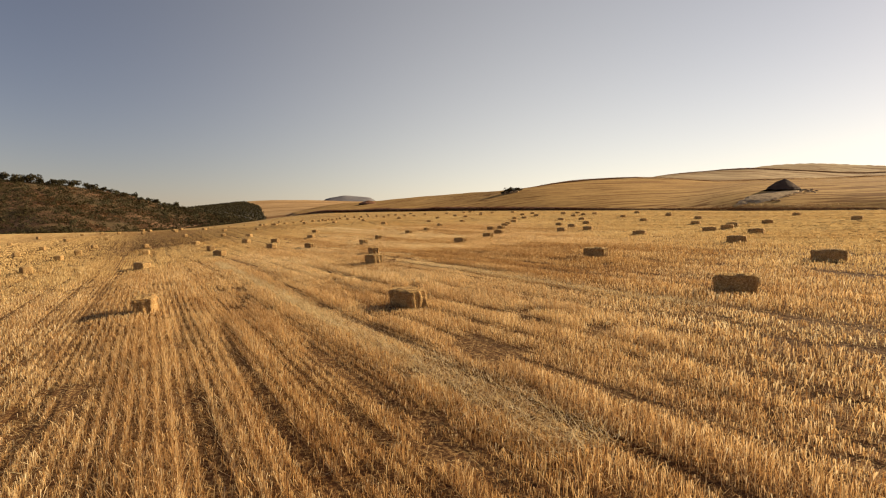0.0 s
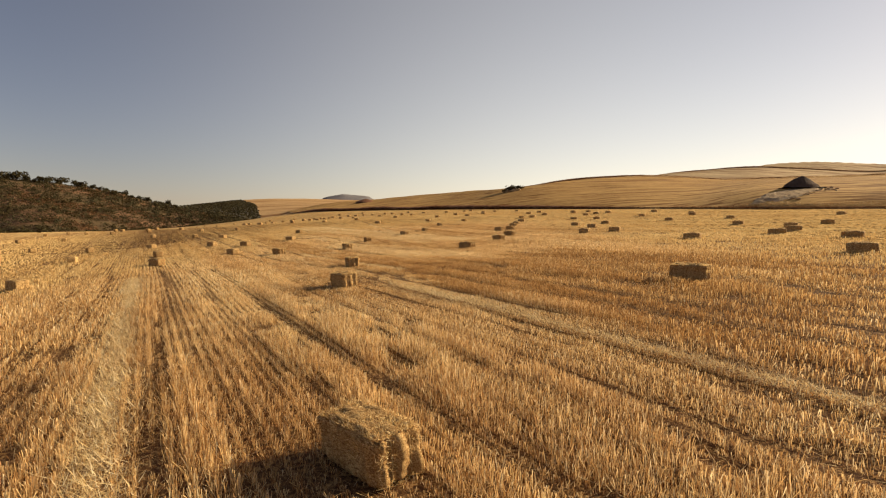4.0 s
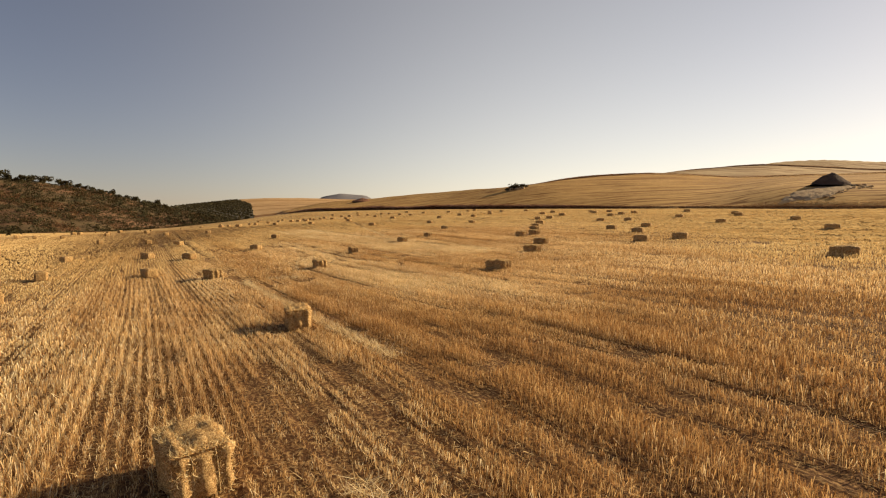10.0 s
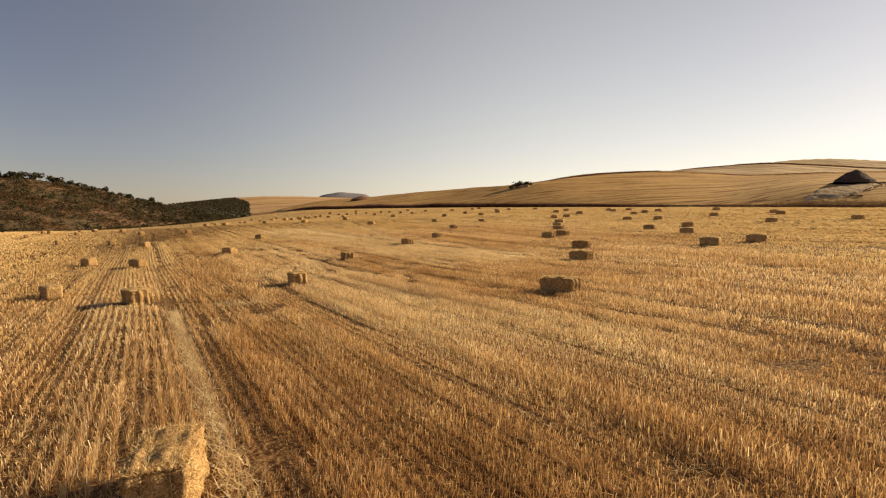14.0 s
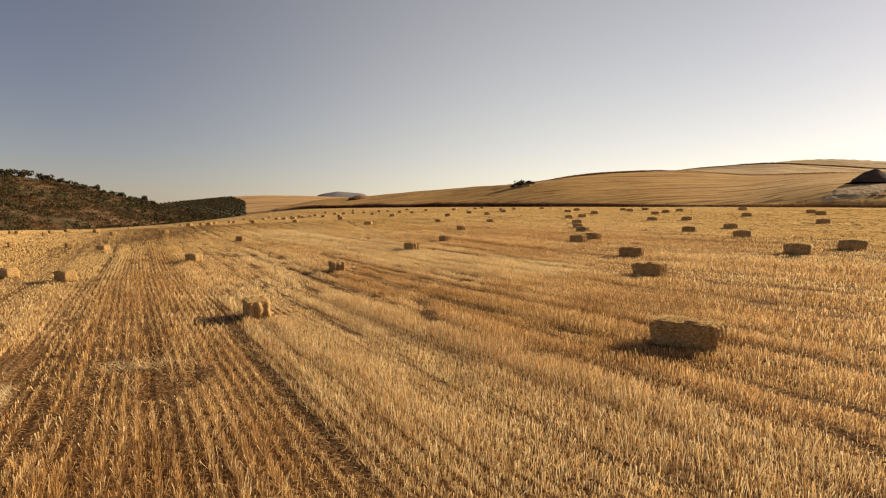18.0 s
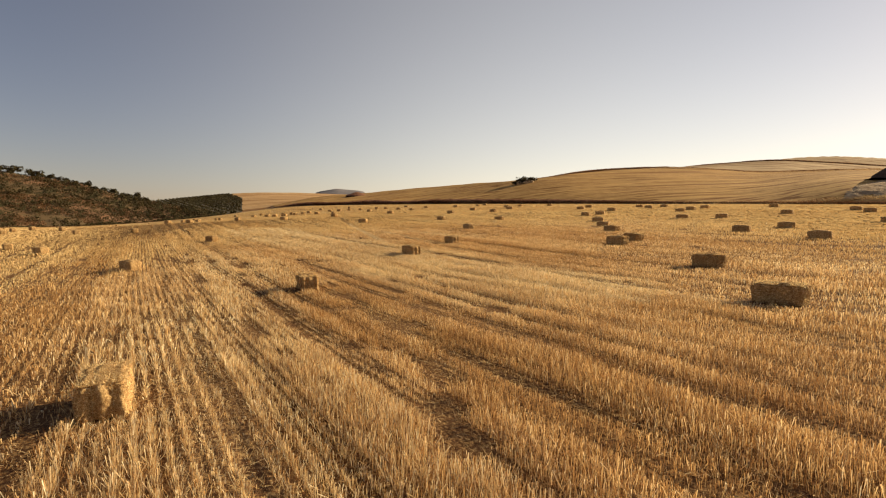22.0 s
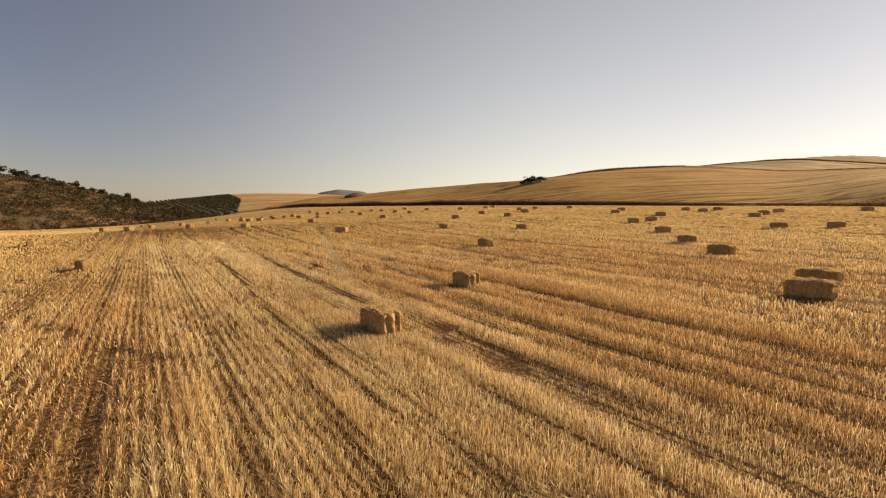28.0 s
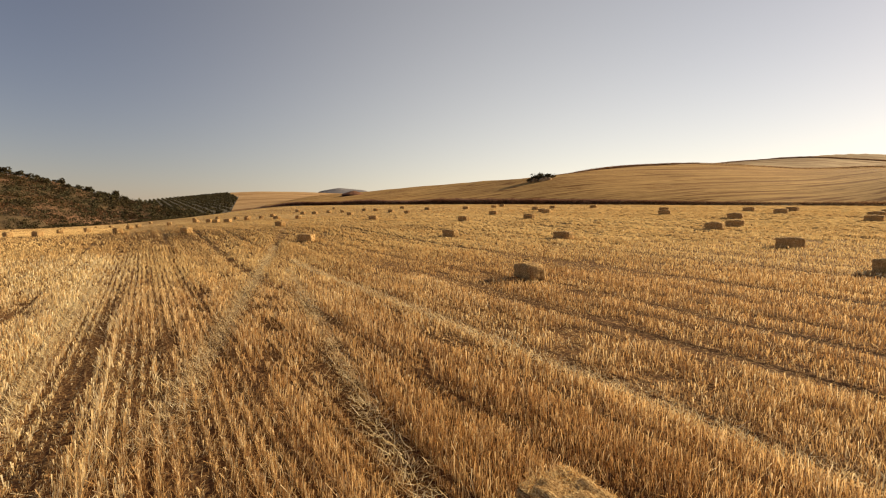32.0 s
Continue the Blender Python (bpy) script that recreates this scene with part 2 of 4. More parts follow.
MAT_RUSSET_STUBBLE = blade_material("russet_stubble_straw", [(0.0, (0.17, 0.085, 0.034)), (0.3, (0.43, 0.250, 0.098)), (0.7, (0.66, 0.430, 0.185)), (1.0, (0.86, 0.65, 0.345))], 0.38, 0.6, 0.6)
MAT_MIDDLE_STUBBLE = blade_material("middle_stubble_straw", [(0.0, (0.60, 0.405, 0.175)), (0.5, (0.74, 0.545, 0.26)), (1.0, (0.82, 0.645, 0.35))], 0.40, 0.3, 0.5)
MAT_FAR_STUBBLE = blade_material("far_stubble_straw", [(0.0, (0.50, 0.35, 0.155)), (1.0, (0.66, 0.485, 0.24))], 0.34, 0.25, 0.4)
MAT_LITTER = blade_material("loose_straw", [(0.0, (0.16, 0.080, 0.028)), (0.3, (0.44, 0.28, 0.11)), (0.65, (0.72, 0.54, 0.26)), (1.0, (0.92, 0.78, 0.48))], 0.2)
MAT_SWATH = blade_material("swath_straw", [(0.0, (0.62, 0.45, 0.21)), (0.5, (0.86, 0.70, 0.40)), (1.0, (0.96, 0.87, 0.62))], 0.35, drift=0.4)
MAT_WEED = blade_material("dry_weeds", [(0.0, (0.14, 0.078, 0.048)), (0.6, (0.235, 0.140, 0.088)), (1.0, (0.38, 0.25, 0.150))], 0.40)
MAT_SCRUB = blade_material("bank_thicket", [(0.0, (0.17, 0.10, 0.080)), (0.6, (0.27, 0.165, 0.130)), (1.0, (0.40, 0.26, 0.195))], 0.4)
MAT_HILL_GRASS = blade_material("hillside_dry_grass", [(0.0, (0.15, 0.088, 0.055)), (0.6, (0.24, 0.150, 0.092)), (1.0, (0.38, 0.26, 0.16))], 0.35)
MAT_DRY_GRASS = blade_material("bleached_grass", [(0.0, (0.48, 0.33, 0.17)), (1.0, (0.72, 0.55, 0.32))], 0.4, drift=0.4)
MAT_LEAF = blade_material("olive_leaves", [(0.0, (0.038, 0.036, 0.021)), (0.6, (0.070, 0.065, 0.037)), (1.0, (0.12, 0.108, 0.060))], 0.15, rough=0.95)
MAT_BALE = bale_material()
MAT_FRINGE = blade_material("bale_straw_ends", [(0.0, (0.34, 0.195, 0.075)), (0.3, (0.66, 0.465, 0.210)), (0.7, (0.86, 0.68, 0.36)), (1.0, (0.95, 0.82, 0.52))], 0.36, drift=0.4)
MAT_TWINE, _n, _l = material("twine", 0.6)
_l.new(ramp(_n, _l, noise_at(_n, _l, 60), [(0.3, (0.30, 0.20, 0.09)), (0.7, (0.62, 0.46, 0.24))]), _n["Principled BSDF"].inputs["Base Color"])
MAT_BARK = earth_material("bark", [(0.35, (0.05, 0.04, 0.03)), (0.65, (0.13, 0.10, 0.075))], 3.0, 0.05)
MAT_SPOIL = earth_material("dark_spoil", [(0.35, (0.085, 0.058, 0.045)), (0.60, (0.145, 0.098, 0.074)), (0.75, (0.22, 0.15, 0.11))], 0.35, 0.6)
MAT_ROCK = earth_material("pale_rock", [(0.35, (0.34, 0.225, 0.125)), (0.65, (0.60, 0.445, 0.275))], 0.6, 0.2)

# ---- the lie of the land ----
CX, CY, EYE = -1.5, 30.0, 2.12


def table(u, rows):
    """A value by bearing, glided through a few bearings (tangent to the right of ahead)."""
    at, to = [r[0] for r in rows], [r[1] for r in rows]
    return sum(w * np.interp(u + d, at, to) for d, w in ((-0.05, 0.1), (-0.025, 0.2), (0, 0.4), (0.025, 0.2), (0.05, 0.1)))


def ease(a, b, v):
    s = np.clip((v - a) / (b - a), 0, 1)
    return s * s * (3 - 2 * s)


EDGE_RANGE = [(-9, 130), (-0.85, 160), (-0.685, 190), (-0.543, 230), (-0.377, 262), (-0.288, 245), (-0.134, 201), (0.032, 169), (0.255, 139), (0.536, 114), (0.897, 92), (3, 60)]
EDGE_RISE = [(-9, -0.03), (-0.849, -0.0225), (-0.685, -0.0224), (-0.543, -0.0161), (-0.433, -0.0066), (-0.377, 0.0005), (-0.278, 0.0115), (-0.134, 0.0145), (0.032, 0.0160), (0.255, 0.0158), (0.536, 0.0136), (0.897, 0.0089), (3, 0.004)]
SHRUB_RISE = [(-3, 0.062), (-0.95, 0.0660), (-0.843, 0.0610), (-0.779, 0.0560), (-0.703, 0.0490), (-0.628, 0.0335), (-0.563, 0.0215), (-0.48, 0.009), (-0.40, -0.005), (-0.36, -0.08)]
GROVE_RISE = [(-0.9, 0.0), (-0.60, 0.012), (-0.552, 0.0190), (-0.486, 0.0255), (-0.404, 0.0330), (-0.395, 0.0368), (-0.365, 0.0368), (-0.272, 0.0385), (-0.223, 0.0370), (-0.10, 0.034), (0.1, 0.02)]
MESA_RISE = [(-0.26, 0.0), (-0.238, 0.036), (-0.228, 0.0415), (-0.205, 0.0455), (-0.192, 0.0478), (-0.175, 0.0462), (-0.15, 0.0445), (-0.137, 0.0425), (-0.130, 0.036), (-0.08, 0.0)]
HILL_RANGE = [(-0.30, 420), (-0.145, 330), (0.032, 255), (0.12, 218), (0.182, 205), (0.24, 212), (0.293, 226), (0.477, 236), (0.612, 226), (0.892, 195), (3, 150)]
HILL_RISE = [(-0.32, 0.012), (-0.24, 0.030), (-0.20, 0.034), (-0.145, 0.0369), (-0.079, 0.0449), (0.032, 0.0541), (0.143, 0.0625), (0.182, 0.0645), (0.254, 0.0748), (0.293, 0.0785), (0.388, 0.0812), (0.477, 0.0800), (0.612, 0.0670), (0.759, 0.0660), (0.892, 0.0645), (3, 0.05)]
BACK_RISE = [(0.25, 0.0), (0.42, 0.076), (0.488, 0.0846), (0.656, 0.0885), (0.78, 0.079), (0.892, 0.0700), (3, 0.05)]
TOP_RISE = [(0.45, 0.0), (0.60, 0.080), (0.679, 0.0912), (0.791, 0.0896), (0.891, 0.0813), (1.3, 0.06), (3, 0.04)]


def near_field(x, y):
    """The gentle slope of the bale field: down to one side, up ahead."""
    y = np.clip(y, -30, 95)
    x = np.clip(x, -60, 60)
    s, q = x / 10, y / 50
    swell = np.interp(y, [0, 12, 18, 25, 32, 40, 47, 53, 59, 65, 71, 80, 90], [0, -0.03, 0.10, 0.14, 0.05, -0.04, -0.09, -0.07, 0.03, 0.10, 0.18, 0.08, 0])
    return swell * np.exp(-((x / 9) ** 2)) + -0.1594 + 0.4526 * s + 0.2301 * q - 0.0946 * q**2 + 0.2409 * q**3 - 0.1166 * s * q


def land(x, y):
    """Height of the ground and the region (0 field, 1 shrub hill, 2 far slopes, 3 mesa, 4 hill, 5 and 6 behind it)."""
    x, y = np.asarray(x, float), np.asarray(y, float)
    dx, dy = x - CX, y - CY
    r = np.hypot(dx, dy)
    bearing = np.arctan2(dx, dy)
    u = np.tan(np.clip(bearing, -1.25, 1.2))
    slant = np.sqrt(1 + u * u)
    turned = ease(1.75, 1.1, np.abs(bearing))
    edge = table(u, EDGE_RANGE) * slant
    z_edge = EYE + table(u, EDGE_RISE) * edge
    s = ease(40, edge, r)
    base = near_field(x, y) * (1 - s) + z_edge * s
    past = np.maximum(r - edge, 0)
    left = ease(-0.25, -0.45, u)
    base = base - left * np.minimum(0.055 * past, 7) + (1 - left) * np.minimum(past, 1.6) * 0.5
    layers = [base]

    def ridge(rise, top, foot, power, fall):
        z_top = EYE + rise * top
        up = np.clip((r - foot) / np.maximum(top - foot, 1), 0, 1)
        z = z_edge + (z_top - z_edge) * (up**power)
        z = np.where(r > top, z_top - fall * (r - top), z)
        return np.where(r < foot, -60.0, z) * turned - 60 * (1 - turned)

    layers.append(ridge(table(u, SHRUB_RISE), 330.0 + 0 * r, edge + 25, 0.95, 0.10) - 60 * (u > -0.36))
    layers.append(ridge(table(u, GROVE_RISE), 950.0 + 0 * r, edge + 60, 1.0, 0.05) - 60 * (u > 0.1))
    layers.append(ridge(np.interp(u, *zip(*MESA_RISE)), 2600.0 + 0 * r, 1900 + 0 * r, 0.7, 0.02) - 90 * ((u < -0.28) | (u > -0.08)))
    layers.append(ridge(table(u, HILL_RISE), table(u, HILL_RANGE) * slant, edge + 2, 0.85 - 0.30 * ease(0.5, 0.8, u), 0.03) - 60 * (u < -0.32))
    layers.append(ridge(table(u, BACK_RISE), 330.0 * slant, 200 * slant, 0.9, 0.05) - 60 * (u < 0.25))
    layers.append(ridge(table(u, TOP_RISE), 430.0 * slant, 300 * slant, 0.9, 0.05) - 60 * (u < 0.45))
    layers = np.stack(layers)
    return layers.max(0), layers.argmax(0)


def ground(x, y):
    return float(land(x, y)[0])


def mesh_object(name, verts, faces, mats, face_mats=None, smooth=True):
    """An object from numpy arrays of corners and of triangles or quads."""
    verts, faces = np.asarray(verts, np.float32), np.asarray(faces, np.int32)
    me = bpy.data.meshes.new(name)
    count, sides = faces.shape
    me.vertices.add(len(verts))
    me.vertices.foreach_set("co", verts.ravel())
    me.loops.add(count * sides)
    me.loops.foreach_set("vertex_index", faces.ravel())
    me.polygons.add(count)
    me.polygons.foreach_set("loop_start", np.arange(0, count * sides, sides, dtype=np.int32))
    for m in mats:
        me.materials.append(m)
    if face_mats is not None:
        me.polygons.foreach_set("material_index", np.asarray(face_mats, np.int32))
    if smooth:
        me.polygons.foreach_set("use_smooth", np.ones(count, bool))
    me.update(calc_edges=True)
    me.validate()
    return new(name, me)


def part(name, data, parent, label=""):
    """A mesh under a thing, sharing its mesh data with alike parts."""
    ob = new(name, data)
    ob.parent = parent
    return tagged(ob, label) if label else ob


def mesh_of(bm, name, *mats):
    me = bpy.data.meshes.new(name)
    bm.to_mesh(me)
    bm.free()
    for m in mats:
        me.materials.append(m)
    for p in me.polygons:
        p.use_smooth = True
    return me


def grove_side(r):
    """Bearing at which the olive grove ends, by distance."""
    return -0.402 + 0.024 * ease(900, 560, r)


# ---- the ground: one sheet to the horizon ----
def build_ground():
    bearings = np.radians(np.concatenate([np.arange(-180, -56, 3.0), np.arange(-56, 56, 0.5), np.arange(56, 180, 3.0)]))
    ranges = np.concatenate([[0.0], 2.0 * 1.028 ** np.arange(0, 123), 60 * 1.012 ** np.arange(0, 198), 650 * 1.035 ** np.arange(0, 58)])
    a, r = np.meshgrid(bearings, ranges, indexing="ij")
    x, y = CX + r * np.sin(a), CY + r * np.cos(a)
    z, region = land(x, y)
    rough = np.array([noise.noise(Vector((px * 0.05, py * 0.05, 0.0))) for px, py in zip(x.ravel(), y.ravel())]).reshape(x.shape)
    z = z + rough * np.where(region == 0, 0.03, np.where(region == 1, 1.2, 0.25)) * ease(20, 120, r)
    na, nr = a.shape
    i, j = np.meshgrid(np.arange(na), np.arange(nr - 1), indexing="ij")
    k = (i + 1) % na
    faces = np.stack([i * nr + j, k * nr + j, k * nr + j + 1, i * nr + j + 1], -1).reshape(-1, 4)
    zone = region[:, :-1].reshape(-1)
    u = np.tan(np.clip(a, -1.25, 1.2))[:, :-1].reshape(-1)
    slot = np.array([0, 1, 2, 3, 4, 5, 5])[zone]
    past = (r[:, :-1].reshape(-1) > table(u, EDGE_RANGE) * np.sqrt(1 + u * u) + 2) & (zone == 0)
    slot = np.where(past, np.where(u < -0.35, 1, 4), slot)
    slot = np.where((zone == 2) & (u < grove_side(r[:, :-1].reshape(-1))), 6, slot)
    ob = mesh_object("ground", np.stack([x, y, z], -1).reshape(-1, 3), faces[:, ::-1], [MAT_FIELD, MAT_SHRUB_EARTH, MAT_FAR, MAT_MESA, MAT_HILL, MAT_BACK_HAZED, MAT_GROVE_EARTH], slot)
    return tagged(ob, "cut straw field rising to bare golden hills", "ground", kind="structure")


build_ground()


# ---- where the bales lie ----
BALES_CLOSE = [
    (-1.93, 61.94), (-3.82, 57.54), (-6.27, 49.43), (5.68, 59.15), (7.00, 60.68), (8.30, 67.45), (4.09, 45.70), (5.67, 51.24),
    (-3.92, 28.58), (-10.11, 38.59), (-6.45, 41.31), (1.30, 37.72), (6.33, 21.01), (-3.08, 22.36), (-0.88, 11.90), (-7.54, 12.67),
    (6.85, 11.81),
]
BALES_MIDDLE = [
    (-0.38, 72.44), (-2.17, 86.36), (-9.93, 86.19), (3.30, 83.74), (9.38, 72.28), (11.07, 78.76), (14.94, 64.83), (15.08, 58.99),
    (18.98, 66.85), (-14.20, 54.82), (-17.30, 68.90), (-24.25, 63.62), (-13.59, 40.18), (12.45, 86.80), (14.26, 88.00), (-29.07, 67.32),
    (-16.14, 48.98), (18.55, 79.30), (21.60, 78.60), (11.72, 49.89), (-24.40, 50.09), (-18.62, 40.65), (-19.62, 50.68), (14.50, 50.62),
    (14.51, 37.39), (-21.51, 26.07), (-27.12, 35.76), (-22.35, 38.15), (-28.27, 48.25), (-15.28, 25.64), (-14.99, 33.99), (20.28, 38.57),
    (23.03, 41.03), (26.32, 45.99), (15.13, 26.09), (20.43, 33.05), (12.52, 16.42),
]
BALES_FAR = [
    (-35.43, 82.48), (-29.99, 82.16), (-34.36, 96.33), (-31.26, 95.15), (-25.80, 95.47), (-36.49, 104.39), (-35.51, 106.50), (-34.35, 111.07),
    (-38.68, 119.94), (-19.81, 93.26), (-28.49, 117.81), (-26.53, 116.30), (-15.28, 98.98), (-19.28, 118.88), (-9.09, 108.09), (-0.81, 99.29),
    (2.91, 111.63), (4.64, 100.60), (8.85, 115.80), (8.59, 112.46), (19.41, 108.77), (15.97, 100.96), (17.31, 93.20), (24.82, 103.91),
    (23.35, 97.50), (25.39, 91.29), (22.95, 88.70), (-55.58, 94.35), (-53.38, 92.68), (-45.51, 86.60), (-48.22, 91.12), (-48.26, 93.81),
    (-42.31, 90.25), (28.00, 93.29), (35.67, 92.86), (28.93, 81.05), (37.40, 83.62), (35.79, 80.20), (27.35, 68.92), (-45.75, 69.16),
    (-59.99, 89.40), (-55.35, 86.87), (-49.30, 83.68), (-35.60, 70.19), (27.08, 101.57),
]
BALES_FAR_REST = [
    (34.53, 68.42), (26.88, 53.86), (-54.83, 64.24), (-36.04, 42.85), (-40.48, 51.31), (-51.06, 68.91), (-30.08, 41.79), (-60.48, 85.29),
    (-34.87, 50.78), (31.63, 49.34), (47.28, 67.70), (41.22, 50.41),
]
BALES_EDGE = [
    (-35.11, 120.18), (-34.98, 126.62), (-30.83, 121.32), (-29.65, 126.60), (-26.09, 120.97), (-28.49, 127.69), (-26.02, 125.77), (-26.32, 131.36),
    (-22.38, 120.61), (-23.61, 137.31), (-21.73, 136.86), (-20.20, 139.80), (-17.85, 138.63), (-14.19, 124.61), (-14.89, 142.50), (-12.91, 140.85),
    (-9.54, 131.35), (-6.79, 123.95), (-9.10, 148.33), (-4.47, 136.84), (1.33, 135.25), (5.90, 138.57), (7.95, 145.04), (9.68, 124.07),
    (12.51, 126.83), (17.40, 125.02), (-119.29, 198.33), (-113.15, 209.86), (-93.06, 181.37), (-79.44, 173.27), (-51.43, 160.67), (-39.00, 142.58),
    (-29.56, 155.89), (-23.98, 162.35), (-116.78, 171.88), (-121.03, 196.83), (-140.28, 279.06), (-92.30, 206.41), (-65.79, 157.14), (-62.09, 78.06),
    (-67.62, 173.96),
]


# ---- stubble ----
def blades(x, y, z, tall, wide, lean, rng):
    """One thin triangle a stalk, each with its own turn and lean."""
    n = len(x)
    turn = rng.uniform(0, math.tau, n)
    tilt = rng.uniform(0, math.tau, n)
    off = lean * np.abs(rng.normal(0, 1, n)) * tall * np.where(rng.rand(n) < 0.22, 2.6, 1.0)
    cx, sx = np.cos(turn) * wide / 2, np.sin(turn) * wide / 2
    ox, oy = np.cos(tilt) * off, np.sin(tilt) * off
    cut = rng.rand(n) < 0.5  # cut stalks end broad, torn ones in a point
    lo, hi = np.where(cut, 0.0, tall), np.where(cut, tall, 0.0)
    lx, ly = np.where(cut, 0.0, ox), np.where(cut, 0.0, oy)
    hx, hy = np.where(cut, ox, 0.0), np.where(cut, oy, 0.0)
    a = np.stack([x + hx - cx, y + hy - sx, z + hi], -1)
    b = np.stack([x + hx + cx, y + hy + sx, z + hi], -1)
    tip = np.stack([x + lx, y + ly, z + lo], -1)
    return np.stack([a, b, tip], 1).reshape(-1, 3)


def wave(v, seed, size):
    """Smooth value noise along one line, 0 to 1."""
    grid = np.random.RandomState(seed).rand(4096)
    f = v / size + 2000
    i = np.floor(f).astype(int)
    t = f - i
    t = t * t * (3 - 2 * t)
    return grid[i % 4096] * (1 - t) + grid[(i + 1) % 4096] * t


def wave2(p, q, seed, size_p, size_q):
    grid = np.random.RandomState(seed).rand(256, 256)
    f, g = p / size_p + 500, q / size_q + 500
    i, j = np.floor(f).astype(int), np.floor(g).astype(int)
    s, t = f - i, g - j
    s, t = s * s * (3 - 2 * s), t * t * (3 - 2 * t)
    i0, i1, j0, j1 = i % 256, (i + 1) % 256, j % 256, (j + 1) % 256
    return (grid[i0, j0] * (1 - s) + grid[i1, j0] * s) * (1 - t) + (grid[i0, j1] * (1 - s) + grid[i1, j1] * s) * t


ROW_STEP = 0.14
CA, SA = math.cos(radians(ROW_TURN)), math.sin(radians(ROW_TURN))


def across_along(x, y):
    return x * CA + y * SA, -x * SA + y * CA


def wander(v):
    """The rows' slow drift to either side."""
    return 0.12 * np.sin(v / 13.0) + 0.04 * np.sin(v / 5.1 + 1.0)


# wheel ruts: place across the rows, half width, depth, from, to along the rows; windrows: place, half width, from, to
RUTS = [
    (0.28, 0.16, 0.80, 3, 12), (1.02, 0.14, 0.90, 2, 12), (2.12, 0.18, 0.90, 2, 9), (1.88, 0.10, 0.45, 14, 32), (3.55, 0.16, 0.95, 7, 40),
    (3.38, 0.18, 0.90, 0, 5), (4.35, 0.14, 0.85, 3, 8), (4.85, 0.12, 0.70, 13, 24), (6.00, 0.14, 0.70, 13, 20), (7.30, 0.16, 0.80, 12, 22),
    (7.65, 0.12, 0.70, 20, 32), (9.30, 0.10, 0.80, 10, 15), (10.25, 0.18, 0.95, 14, 30), (11.75, 0.08, 0.80, 27, 40), (12.75, 0.14, 0.85, 14, 24),
    (13.85, 0.16, 0.70, 14, 23), (14.45, 0.15, 0.85, 19, 24), (14.00, 0.10, 0.80, 26, 32), (14.35, 0.12, 0.85, 31, 44), (14.86, 0.09, 0.80, 30, 36),
    (16.18, 0.09, 0.95, 35, 55), (17.80, 0.12, 0.90, 35, 50), (18.12, 0.16, 0.75, 38, 58), (19.25, 0.20, 0.95, 33, 48), (20.40, 0.20, 0.95, 24, 54),
    (21.35, 0.16, 0.85, 30, 46), (22.15, 0.16, 0.85, 34, 44), (23.60, 0.12, 0.80, 33, 40), (23.95, 0.09, 0.90, 48, 88), (25.25, 0.12, 0.85, 44, 50),
    (25.36, 0.10, 0.80, 52, 60), (26.06, 0.14, 0.97, 54, 72), (26.42, 0.12, 0.90, 46, 52), (27.20, 0.14, 0.42, 45, 58), (27.75, 0.16, 0.65, 48, 54), (28.70, 0.12, 0.80, 45, 60), (29.30, 0.14, 0.80, 46, 54),
    (30.00, 0.14, 0.80, 46, 54), (33.60, 0.16, 0.85, 45, 70), (35.40, 0.16, 0.80, 45, 62),
]
WINDROWS = [(3.12, 0.20, 3, 30), (9.60, 0.11, 6, 20), (11.35, 0.10, 23, 36), (24.40, 0.16, 39, 46), (25.45, 0.10, 37, 42), (25.60, 0.14, 52, 70), (31.6, 0.12, 52, 72)]


# stretches where the stubble stands thicker: place across the rows, half width, from, to, how much
THICK = [(23.3, 2.1, 46, 90, 0.20), (26.42, 0.17, 52, 66, 0.45), (26.80, 0.18, 47, 53, 0.40), (29.5, 2.2, 46, 64, 0.12)]


def bend(at, v, since=60):
    """The wheel tracks swing slowly aside as they run on."""
    return at + 0.04 * np.clip(v - since - 6, 0, 14)


def side_track(s, v):
    """Distance from the pale track that crosses the rows slantwise near the end of the way."""
    x, y = s * CA - v * SA, s * SA + v * CA
    return (x + 6.6 + 0.262 * (y - 67.5)) * 0.967 + 40 * ease(65.5, 63.5, y)


